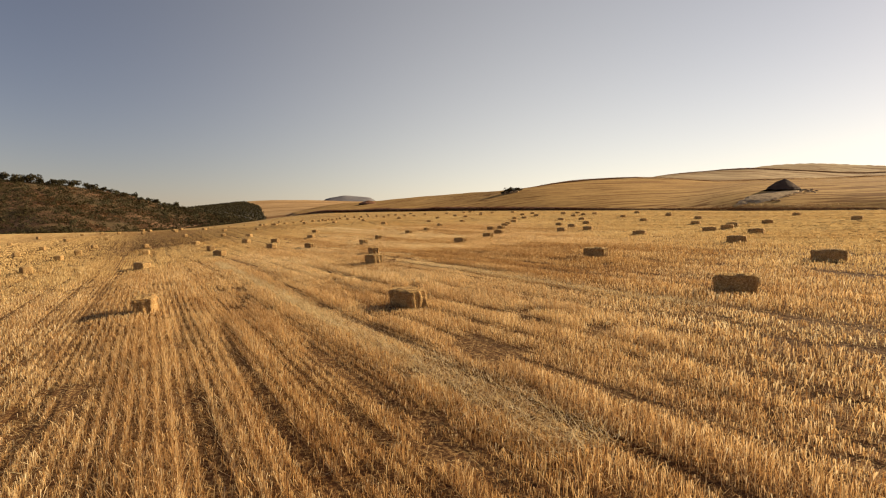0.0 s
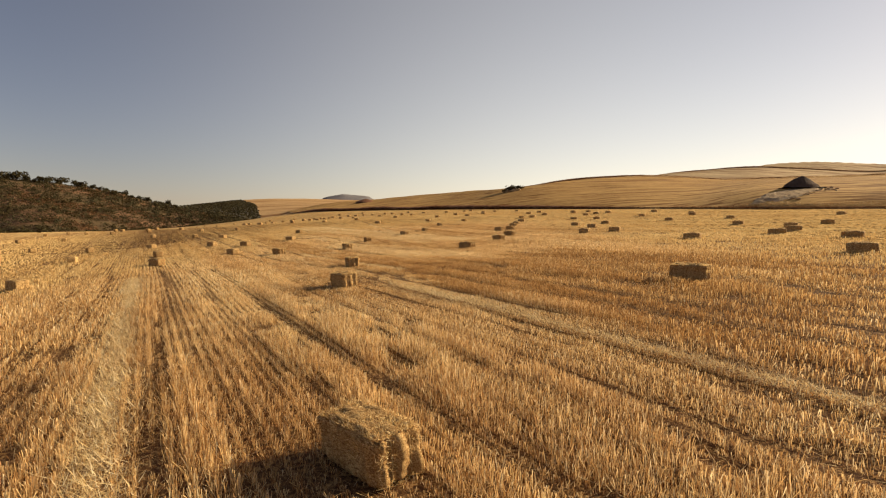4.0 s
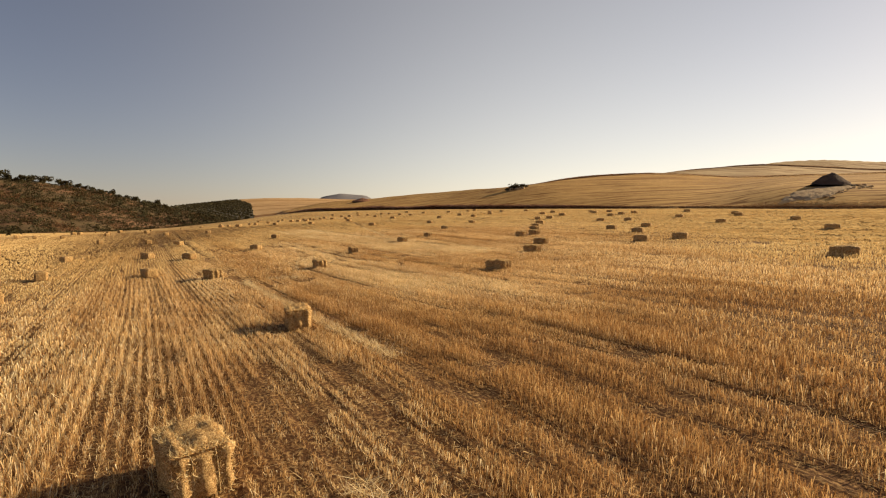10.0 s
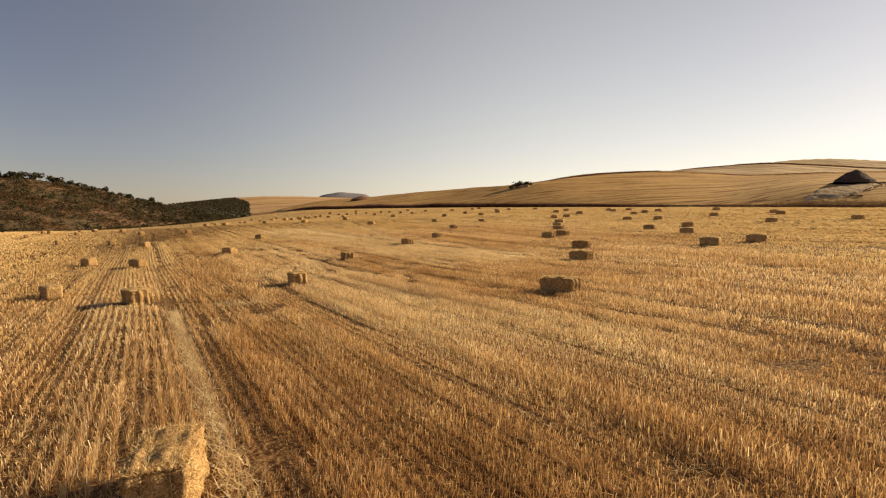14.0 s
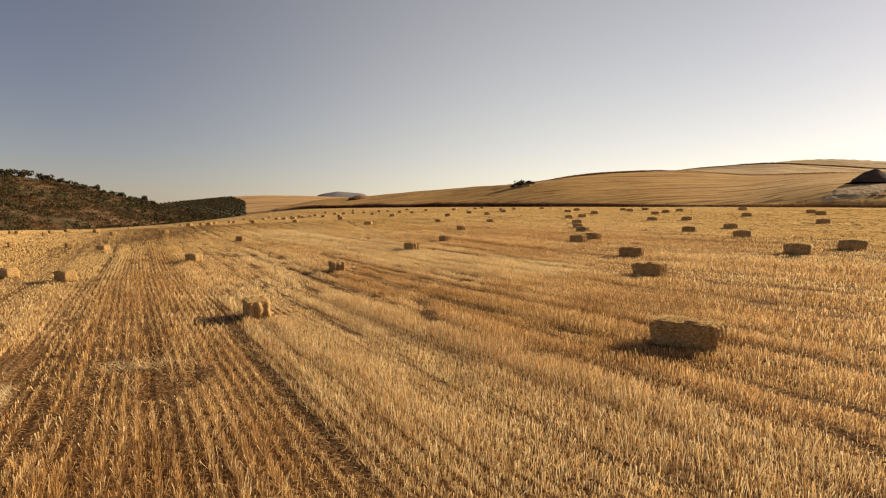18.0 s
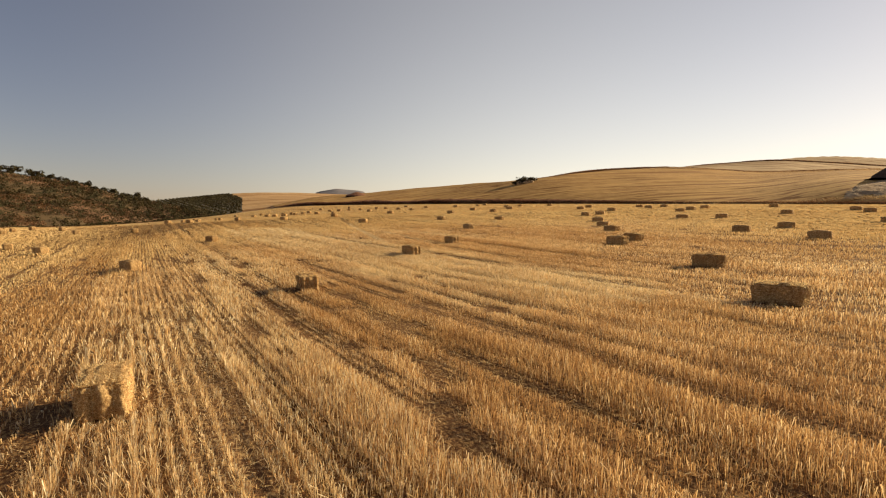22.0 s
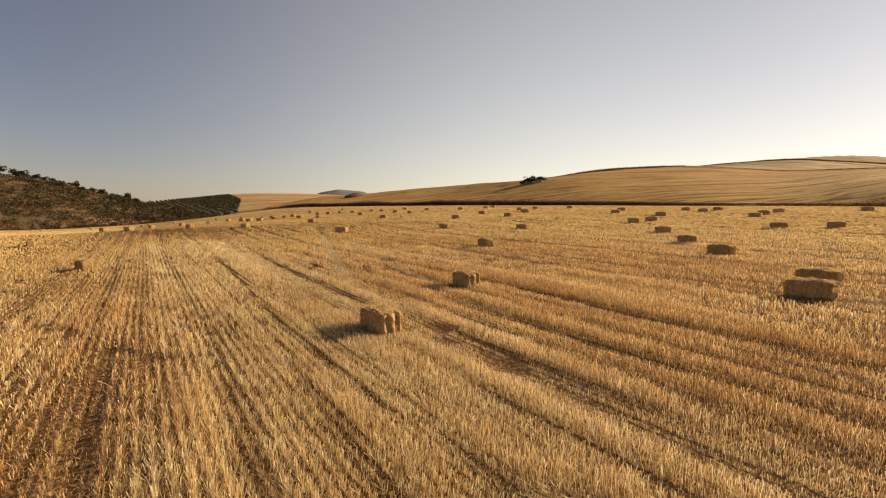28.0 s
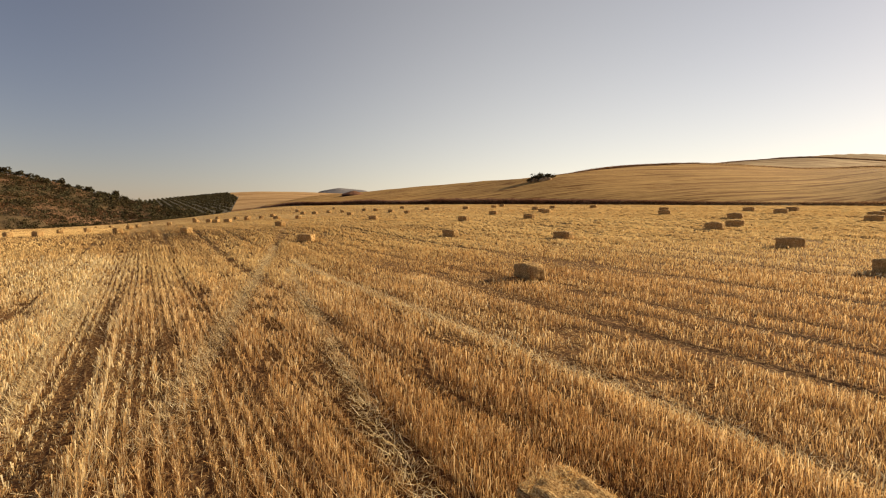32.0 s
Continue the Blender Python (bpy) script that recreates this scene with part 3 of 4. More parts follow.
def swath_height(s, v):
    """How tall the stubble stands: swaths, wheel tracks and thin places along the rows."""
    h = 0.44 + 0.62 * wave(s, 3, 0.40) + 0.26 * wave2(s, v, 26, 0.40, 3.2) + 0.24 * wave(s, 4, 2.3)
    lane = (s + 0.5 * wave(v, 9, 9.0)) % 3.7
    for at, half in ((0.6, 0.15), (1.55, 0.08), (2.4, 0.16)):
        h = h * (1 - (0.20 + 0.55 * wave2(s, v, 14, 3.7, 9.0)) * np.exp(-(((lane - at) / half) ** 2)))
    h = h * (0.72 + 0.56 * wave2(s, v, 5, 0.6, 1.7)) * (0.78 + 0.44 * wave2(s, v, 6, 3.0, 7.0))
    true = s + wander(v)
    for at, half, v0, v1, more in THICK:
        h = h + more * np.exp(-(((true - at) / half) ** 4)) * ease(v0 - 2, v0 + 2, v) * ease(v1 + 3, v1 - 3, v)
    for at, half, deep, v0, v1 in RUTS:
        here = ease(v0 - 1.5, v0 + 1, v) * ease(v1 + 3, v1 - 2, v)
        deep = deep * here
        h = h * (1 + (0.10 + 0.34 * (wave(v + 17 * at, 27, 1.3) - 0.3)) * here * np.exp(-(((true - bend(at, v, v0) - 2.5 * half) / (1.3 * half)) ** 2)))
        h = h * (1 - deep * (0.30 + 0.70 * wave(v + 31 * at, 17, 1.1) ** 0.7) * np.exp(-(((true - bend(at, v, v0) - 0.07 * wave(v + at, 18, 1.7)) / half) ** 2)))
    for at, half, v0, v1 in WINDROWS:
        h = h * (1 - (0.35 + 0.5 * wave(v, 19, 1.6)) * np.exp(-(((true - bend(at, v)) / half) ** 2)) * ((v > v0) & (v < v1)))
    h = h * (1 - 0.75 * np.exp(-((side_track(true, v) / 0.26) ** 2)))
    x, y = true * CA - v * SA, true * SA + v * CA
    h = h * (1 - 0.45 * np.exp(-(((x + 4.24 + 0.37 * (y - 66.0)) / 0.22) ** 2)) * ease(61, 63, y) * ease(77, 74, y))
    h = h * (1 - 0.8 * ease(0.34, 0.16, wave2(s, v, 15, 0.33, 0.75)) * ease(0.42, 0.62, wave2(s, v, 16, 2.2, 4.5)))
    for bx, by in BALES_CLOSE:
        h = h * (1 - 0.45 * np.exp(-(((x - bx) ** 2 + (y - by) ** 2) / 0.50) ** 2))
    h = h * (0.78 + 0.44 * wave2(s, v, 7, 0.16, 0.30))
    return h


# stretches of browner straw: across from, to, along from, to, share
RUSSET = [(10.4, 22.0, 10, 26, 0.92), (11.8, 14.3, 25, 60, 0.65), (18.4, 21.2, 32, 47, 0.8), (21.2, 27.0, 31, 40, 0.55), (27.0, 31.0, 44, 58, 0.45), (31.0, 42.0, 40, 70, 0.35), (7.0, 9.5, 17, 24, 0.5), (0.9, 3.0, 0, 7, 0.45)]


# stretches of bleached straw, likewise
BLEACHED = [(14.6, 17.8, 28, 46, 0.45), (21.5, 26.9, 41, 80, 0.75), (17.0, 20.0, 44, 60, 0.4), (9.2, 10.6, 14, 40, 0.4), (3.6, 8.0, 14, 30, 0.3)]


def tone_share(zones, least, s, v):
    """How much of the straw has the tone of the zones, with ragged borders."""
    share = least + 0 * s
    q = s + 0.8 * (wave2(s, v, 23, 1.2, 3.0) - 0.5)
    w = v + 3.0 * (wave2(s, v, 24, 1.5, 2.5) - 0.5)
    for s0, s1, v0, v1, most in zones:
        share = np.maximum(share, most * ease(s0 - 0.3, s0 + 0.3, q) * ease(s1 + 0.4, s1 - 0.4, q) * ease(v0 - 1.5, v0 + 1.5, w) * ease(v1 + 2, v1 - 2, w))
    return np.clip(share * (0.55 + 0.9 * wave2(s, v, 25, 0.5, 1.6)), 0, 1)


def rank(x, y):
    """Least distance at which the camera's way brings a place into view."""
    side = np.abs(x + 1.5) / 0.87
    return np.maximum(np.maximum(side, y - 59.0), 4.0)


def sow(near, far, step, stalks, wide, tall, seed, box):
    """Stubble of one density in the belt between two distances from the camera's way."""
    rng = np.random.RandomState(seed)
    x0, x1, y0, y1 = box
    corners = [across_along(x, y) for x in (x0, x1) for y in (y0, y1)]
    s0, s1 = min(c[0] for c in corners), max(c[0] for c in corners)
    v0, v1 = min(c[1] for c in corners), max(c[1] for c in corners)
    rows = np.arange(math.floor(s0 / ROW_STEP), math.ceil(s1 / ROW_STEP))
    spots = np.arange(v0, v1, step)
    s, v = np.meshgrid(rows * ROW_STEP, spots, indexing="ij")
    s, v = s.ravel(), v.ravel()
    base = s.copy()
    s = s + wander(v)
    x, y = s * CA - v * SA, s * SA + v * CA
    d = rank(x, y) * (1 + rng.normal(0, 0.12, len(x)))
    keep = (x > x0) & (x < x1) & (y > y0) & (y < y1) & (d >= near) & (d < far)
    keep &= (y > 2.5 + np.abs(x) * 0.9 - 3) & (land(x, y)[1] == 0)
    u = (x - CX) / np.maximum(y - CY, 1)
    keep &= (y < CY + 5) | (y - CY < table(u, EDGE_RANGE) - 1)
    base, v, x, y = base[keep], v[keep], x[keep], y[keep]
    h = swath_height(base, v)
    keep = rng.rand(len(h)) < np.clip(h * 2.2 - 0.12, 0.10, 1)
    base, v, x, y, h = base[keep], v[keep], x[keep], y[keep], h[keep]
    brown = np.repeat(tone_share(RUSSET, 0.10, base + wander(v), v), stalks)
    pale = np.repeat(tone_share(BLEACHED, 0.05, base + wander(v), v), stalks)
    x, y, h = np.repeat(x, stalks), np.repeat(y, stalks), np.repeat(h, stalks)
    n = len(x)
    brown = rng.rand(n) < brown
    pale = (rng.rand(n) < pale) & ~brown
    spread = max(0.016, wide * 0.8)
    side = rng.normal(0, 1, n) * np.where(rng.rand(n) < 0.27, 0.056, spread)
    along = rng.normal(0, max(spread, step * 0.75), n)
    x, y = x + side * CA - along * SA, y + side * SA + along * CA
    z = land(x, y)[0] - 0.02
    v = blades(x, y, z, tall * np.clip(h, 0.15, 1.5) * rng.uniform(0.65, 1.2, n), wide * rng.uniform(0.7, 1.3, n), 0.28, rng)
    brown, pale = np.repeat(brown, 3), np.repeat(pale, 3)
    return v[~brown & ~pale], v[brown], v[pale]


def build_stubble():
    close = [
        sow(0, 5.5, 0.046, 12, 0.0064, 0.136, 11, (-9, 7, 1, 68)),
        sow(5.5, 14, 0.066, 5, 0.0135, 0.134, 12, (-15, 12, 1, 76)),
    ]
    middle = [
        sow(14, 26, 0.15, 4, 0.027, 0.130, 13, (-27, 24, 4, 90)),
    ]
    for name, groups, mat, label in (
        ("stubble", [g[0] for g in close], MAT_STUBBLE, "golden cut straw stubble standing in drilled rows"),
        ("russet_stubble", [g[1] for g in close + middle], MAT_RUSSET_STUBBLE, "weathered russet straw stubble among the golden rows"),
        ("bleached_stubble", [g[2] for g in close + middle], MAT_SWATH, "bleached pale straw stubble in long stretches"),
        ("middle_stubble", [g[0] for g in middle], MAT_MIDDLE_STUBBLE, "pale golden stubble rows further into the field"),
    ):
        v = np.concatenate(groups)
        ob = mesh_object(name, v, np.arange(len(v)).reshape(-1, 3), [mat], smooth=False)
        tagged(ob, label, "stubble", kind="stuff")


build_stubble()


def ribbons(near, far, skip, step, tall, seed, box):
    """Rows too far off to tell their stalks apart: low ragged strips along every so many rows."""
    rng = np.random.RandomState(seed)
    x0, x1, y0, y1 = box
    corners = [across_along(x, y) for x in (x0, x1) for y in (y0, y1)]
    s0, s1 = min(c[0] for c in corners), max(c[0] for c in corners)
    v0, v1 = min(c[1] for c in corners), max(c[1] for c in corners)
    s, v = np.meshgrid(np.arange(math.floor(s0 / ROW_STEP), math.ceil(s1 / ROW_STEP), skip) * ROW_STEP, np.arange(v0, v1, step), indexing="ij")
    base, v = s.ravel() + rng.normal(0, 0.05, s.size), v.ravel()
    v = v + rng.uniform(0, step, len(v))
    s = base + wander(v)
    x, y = s * CA - v * SA, s * SA + v * CA
    d = rank(x, y) * (1 + rng.normal(0, 0.12, len(x)))
    keep = (x > x0) & (x < x1) & (y > y0) & (y < y1) & (d >= near) & (d < far) & (land(x, y)[1] == 0)
    u = (x - CX) / np.maximum(y - CY, 1)
    keep &= ((y < CY + 5) | (y - CY < table(u, EDGE_RANGE) - 1)) & (y > np.abs(x) * 0.9 - 3)
    h = swath_height(base, v)
    keep &= rng.rand(len(h)) < np.clip(h * 1.8, 0.15, 1)
    base, v, h = base[keep], v[keep], np.clip(h[keep], 0.2, 1.4) * tall
    n = len(v)
    long = step * rng.uniform(0.6, 1.0, n)
    tip = rng.normal(0.01, 0.06, n)
    out = []
    for end in (0, 1):
        w = v + long * end
        s = base + wander(w)
        x, y = s * CA - w * SA, s * SA + w * CA
        z = land(x, y)[0]
        out += [np.stack([x, y, z - 0.02], -1), np.stack([x + tip * CA, y + tip * SA, z + h * rng.uniform(0.6, 1.2, n)], -1)]
    return np.stack([out[0], out[2], out[3], out[1]], 1).reshape(-1, 3)


def build_far_rows():
    v = np.concatenate([
        ribbons(23, 40, 1, 0.28, 0.095, 44, (-38, 34, 8, 105)),
        ribbons(36, 64, 1, 0.62, 0.075, 43, (-58, 55, 15, 126)),
        ribbons(56, 115, 3, 0.90, 0.055, 45, (-105, 90, 25, 180)),
        ribbons(105, 240, 4, 1.6, 0.060, 42, (-160, 120, 40, 240)),
    ])
    ob = mesh_object("far_stubble", v, np.arange(len(v)).reshape(-1, 4), [MAT_FAR_STUBBLE], smooth=False)
    tagged(ob, "rows of cut straw stubble running to the far edge", "stubble", kind="stuff")


build_far_rows()


def straw_layer(name, x, y, high, mat, rng, label, broad=1.0, rise=0.05):
    """Stalks lying every way over one another."""
    n = len(x)
    z = land(x, y)[0] + rng.uniform(0.0, high, n)
    turn = rng.uniform(0, math.tau, n)
    long, wide = rng.uniform(0.05, 0.20, n), broad * rng.uniform(0.004, 0.008, n)
    ax, ay = np.cos(turn), np.sin(turn)
    a = np.stack([x - ay * wide / 2, y + ax * wide / 2, z], -1)
    b = np.stack([x + ay * wide / 2, y - ax * wide / 2, z], -1)
    tip = np.stack([x + ax * long, y + ay * long, z + rng.uniform(-0.01, rise, n)], -1)
    v = np.stack([a, b, tip], 1).reshape(-1, 3)
    ob = mesh_object(name, v, np.arange(len(v)).reshape(-1, 3), [mat], smooth=False)
    tagged(ob, label, "loose straw", kind="stuff")


def build_litter():
    """Broken straw lying between the rows and along the swaths."""
    rng = np.random.RandomState(21)
    n = 430000
    x, y = rng.uniform(-15, 12, n), rng.uniform(1, 74, n)
    s, v = across_along(x, y)
    thin = swath_height(s - wander(v), v) < 0.50
    keep = (rank(x, y) < 14) & (rng.rand(n) < 0.22 + 0.40 * (wave2(s, v, 8, 0.8, 5.0) > 0.58) + 0.55 * thin)
    straw_layer("loose_straw", x[keep], y[keep], 0.07, MAT_LITTER, rng, "broken straw scattered between the stubble rows")
    x, y = [], []
    for at, half, v0, v1 in WINDROWS:
        m = int((v1 - v0) * (4200 if at < 12 else 2200) * half)
        w = rng.uniform(v0, v1, m)
        a = bend(at, w) + rng.normal(0, half * 0.75, m) * (1 + 0.8 * ease(9, 5, w))
        x.append(a * CA - w * SA)
        y.append(a * SA + w * CA)
    m = 6500
    w = rng.uniform(63.5, 84, m)
    x.append(-6.6 - 0.262 * (w - 67.5) + rng.normal(0, 0.13, m))
    y.append(w)
    w = rng.uniform(61, 76, m // 2)
    x.append(-4.24 - 0.37 * (w - 66.0) + rng.normal(0, 0.10, m // 2))
    y.append(w)
    w = rng.normal(0, 0.38, 450)
    x.append(-6.89 + w + rng.normal(0, 0.10, 450))
    y.append(37.62 - 0.12 * w + 0.10 * np.sin(5 * w) + rng.normal(0, 0.14, 450))
    x, y = np.concatenate(x), np.concatenate(y)
    keep = rank(x, y) < 30
    straw_layer("straw_swaths", x[keep], y[keep], 0.09, MAT_SWATH, rng, "pale swaths of loose straw left along the wheel tracks", 1.4, 0.11)


build_litter()


# ---- straw bales ----
BALE_L, BALE_W, BALE_H = 0.90, 0.47, 0.41


def bale_body(seed, cuts):
    """A rounded block of pressed straw, nipped in along the two twines."""
    rng = np.random.RandomState(seed)
    bm = bmesh.new()
    bmesh.ops.create_cube(bm, size=1.0)
    bmesh.ops.subdivide_edges(bm, edges=bm.edges[:], cuts=cuts, use_grid_fill=True)
    skew = rng.uniform(-0.04, 0.04, 3)
    for v in bm.verts:
        p = v.co * 2
        q = Vector(p)
        # soft corners
        for a, c in ((0, 1), (0, 2), (1, 2)):
            over = max(abs(p[a]) + abs(p[c]) - 1.75, 0)
            q[a] -= math.copysign(over * 0.5 * (0.55 if a == 0 else 1), p[a])
            q[c] -= math.copysign(over * 0.5, p[c])
        x, y, z = q.x * BALE_L / 2, q.y * BALE_W / 2, q.z * BALE_H / 2
        out = Vector((q.x**5, q.y**5, q.z**5))
        out.normalize()
        nip = sum(math.exp(-(((y - at) / 0.022) ** 2)) for at in (-0.092, 0.092)) * (0.8 + 0.9 * noise.noise(Vector((x * 4 + seed, y * 9, z * 4))))
        if abs(q.y) < 0.9:
            x -= out.x * 0.020 * nip
            z -= out.z * 0.014 * nip
        x += out.x * 0.016 * math.cos(y / 0.092 * math.pi)
        z += 0.022 * (1 - q.x * q.x) * (q.z > 0) * q.z
        g = noise.noise(Vector((x * 6 + seed * 9, y * 6, z * 6))) * 0.040 + noise.noise(Vector((x * 26 + seed, y * 26, z * 26))) * 0.020
        flake = 0.006 * math.sin(x * 62 + 3 * noise.noise(Vector((seed, y * 4, z * 4)))) * (1 - abs(out.x))
        v.co = Vector((x, y, z)) + out * (g + flake)
        v.co.x += skew[0] * z + skew[1] * y
        v.co.z += BALE_H / 2 - 0.01
    return mesh_of(bm, "body", MAT_BALE)


def twine_mesh(at, seed):
    """A cord round the bale's length, sunk into the straw."""
    bm = bmesh.new()
    hl, hh, rad = BALE_L / 2 - 0.012, BALE_H / 2 - 0.006, 0.005
    loop = []
    for k in range(28):
        a = math.tau * k / 28
        c, s = math.cos(a), math.sin(a)
        loop.append(Vector((math.copysign(abs(c) ** 0.22, c) * hl, at + 0.004 * math.sin(5 * a + seed), math.copysign(abs(s) ** 0.22, s) * hh + BALE_H / 2 - 0.01)))
    rings = []
    for k, p in enumerate(loop):
        d = (loop[(k + 1) % 28] - loop[k - 1]).normalized()
        side = Vector((0, 1, 0))
        up = d.cross(side)
        rings.append([bm.verts.new(p + (side * math.cos(t) + up * math.sin(t)) * rad) for t in (0, math.tau / 3, math.tau * 2 / 3)])
    for k in range(28):
        for j in range(3):
            bm.faces.new((rings[k][j], rings[k][(j + 1) % 3], rings[(k + 1) % 28][(j + 1) % 3], rings[(k + 1) % 28][j]))
    return mesh_of(bm, "twine", MAT_TWINE)


def fringe_mesh(seed, count):
    """Loose stalks that stick out of the bale's faces."""
    rng = np.random.RandomState(seed)
    hl, hw, hh = BALE_L / 2, BALE_W / 2, BALE_H / 2
    verts = []
    for _ in range(count):
        # pale stalks crowd the top and spare the sides, imitating a sunlit top
        f = rng.choice(6, p=[0.08, 0.08, 0.04, 0.04, 0.74, 0.02])
        p = rng.uniform(-0.94, 0.94, 3) * (hl, hw, hh)
        n = np.zeros(3)
        n[f // 2] = 1 if f % 2 == 0 else -1
        p[f // 2] = n[f // 2] * (hl, hw, hh)[f // 2] * 0.97
        d = rng.normal(0, 1, 3) * (1.0, 0.9, 0.8)
        d = d - n * (d @ n) + n * abs(rng.normal(0.70 if f == 4 else 0.40, 0.35))
        d /= np.linalg.norm(d)
        side = np.cross(d, rng.normal(0, 1, 3))
        side /= np.linalg.norm(side)
        q = p + d * rng.uniform(0.02, 0.065)
        w = rng.uniform(0.0025, 0.0045)
        verts += [p - side * w, p + side * w, q]
    verts = np.array(verts) + (0, 0, hh - 0.01)
    me = bpy.data.meshes.new("straw_fringe")
    me.from_pydata(verts.tolist(), [], np.arange(len(verts)).reshape(-1, 3).tolist())
    me.materials.append(MAT_FRINGE)
    return me


BALE_TURN = -43.0
BODIES = [bale_body(k, 15) for k in range(1, 7)]
BODIES_PLAIN = [bale_body(k, 5) for k in range(7, 12)]
TWINES = [twine_mesh(-0.092, 1), twine_mesh(0.092, 2)]
FRINGES = [fringe_mesh(k, 5200) for k in range(1, 4)]
FRINGES_THIN = [fringe_mesh(k, 620) for k in range(4, 6)]


def straw_bale(x, y, turn, kind, close, label):
    root = new("straw_bale")
    part("body", BODIES[kind % 6] if close else BODIES_PLAIN[kind % 5], root)
    for t in TWINES:
        part("twine", t, root, "tan twine round the bale")
    tagged(part("straw_fringe", (FRINGES[kind % 3] if close else FRINGES_THIN[kind % 2]), root, "loose straw ends"), kind="stuff")
    d = 0.3
    nx, ny = (ground(x - d, y) - ground(x + d, y)) / (2 * d), (ground(x, y - d) - ground(x, y + d)) / (2 * d)
    tilt = Vector((0, 0, 1)).rotation_difference(Vector((nx, ny, 1)).normalized()).to_matrix().to_4x4()
    root.matrix_world = Matrix.Translation((x, y, ground(x, y))) @ tilt @ pose(0, 0, 0, 0, 0, turn) @ Matrix.Diagonal((SHORT.get((x, y), 1.0), 1, 1, 1))
    return tagged(root, label, "straw bale", "bales on the field")


TURNS = {
    (-3.82, 57.54): -56.0, (1.30, 37.72): -46.0, (-0.88, 11.90): -47.0, (-3.08, 22.36): -51.0, (-7.54, 12.67): -66.0,
    (-6.27, 49.43): -66.0, (-3.92, 28.58): -71.0, (-6.45, 41.31): -62.0, (-1.93, 61.94): -60.0,
}
SHORT = {(1.30, 37.72): 1.06, (-1.93, 61.94): 0.86, (-3.08, 22.36): 0.92}  # bales that lost a flake


def lay_bales():
    rng = random.Random(5)
    for spots, close, label in (
        (BALES_CLOSE, True, "rectangular straw bale tied with two twines, on stubble"),
        (BALES_MIDDLE, False, "golden rectangular straw bale lying on the stubble"),
        (BALES_FAR + BALES_FAR_REST, False, "rectangular straw bale out on the cut field"),
        (BALES_EDGE, False, "small-looking straw bale near the field's far edge"),
    ):
        for x, y in spots:
            turn = TURNS.get((x, y), BALE_TURN + rng.gauss(0, 9))
            straw_bale(x, y, turn, rng.randrange(12), close, label)


lay_bales()


# ---- banks of dry weeds ----
def weed_strip(name, points, per_metre, tall, deep, seed, label, wide=0.06, mat=None, sunk=0.05):
    rng = np.random.RandomState(seed)
    pts = np.array(points, float)
    seg = np.hypot(*np.diff(pts, axis=0).T)
    run = np.concatenate([[0], np.cumsum(seg)])
    n = int(run[-1] * per_metre)
    t = rng.uniform(0, run[-1], n)
    off = rng.normal(0, deep, n)
    x, y = np.interp(t, run, pts[:, 0]), np.interp(t, run, pts[:, 1])
    bearing = np.arctan2(x - CX, y - CY)
    x, y = x + np.sin(bearing) * off, y + np.cos(bearing) * off
    ends = np.minimum(t, run[-1] - t)
    h = tall * (0.85 + 0.20 * wave(t, seed, 3.0)) * (0.65 + 0.55 * wave(t, seed + 1, 17.0)) * rng.uniform(0.5, 1.05, n) * ease(0, min(60, run[-1] / 5), ends)
    v = blades(x, y, land(x, y)[0] - sunk, h + sunk, wide * rng.uniform(0.6, 1.5, n), 0.6, rng)
    ob = mesh_object(name, v, np.arange(len(v)).reshape(-1, 3), [mat or MAT_WEED], smooth=False)
    return tagged(ob, label, "dry weeds", kind="stuff")


def arc(rows, add, bearings):
    """Places along a line given by range over bearing."""
    return [(CX + u * (table(u, rows) + add), CY + table(u, rows) + add) for u in bearings]


weed_strip("low_bank_weeds", arc(EDGE_RANGE, 1.0, np.linspace(0.48, 1.25, 40)), 300, 0.40, 0.45, 37, "thin dark strip of dry weeds at the hill's foot", 0.04)
weed_strip("bank_weeds", arc(EDGE_RANGE, 1.0, np.linspace(-0.29, 0.60, 60)), 380, 0.66, 0.55, 31, "dark strip of dry weeds along the field bank", 0.04)
weed_strip("bank_scrub", arc(EDGE_RANGE, 2.5, np.linspace(-0.345, 0.52, 90)), 230, 1.15, 0.8, 36, "reddish thicket of weeds on the bank below the hill", 0.07, MAT_SCRUB)
weed_strip("bank_grass", arc(EDGE_RANGE, 3.0, np.linspace(-0.10, 1.25, 80)), 160, 0.26, 0.9, 32, "bleached grass on top of the field bank", 0.05, MAT_DRY_GRASS)
weed_strip("terrace_weeds", arc(HILL_RANGE, -1.5, np.linspace(0.17, 1.2, 70)), 150, 0.75, 0.6, 33, "brown weeds along a terrace bank on the hill", 0.12, sunk=0.5)
weed_strip("terrace_grass", arc(HILL_RANGE, -5.0, np.linspace(0.33, 1.2, 50)), 70, 0.5, 0.9, 34, "bleached grass below the terrace bank", 0.14, MAT_DRY_GRASS, 0.4)
weed_strip("upper_weeds", [(CX + u * 327, CY + 327) for u in np.linspace(0.46, 1.2, 40)], 110, 0.7, 0.7, 35, "brown weeds along the upper terrace bank", 0.18, sunk=0.25)


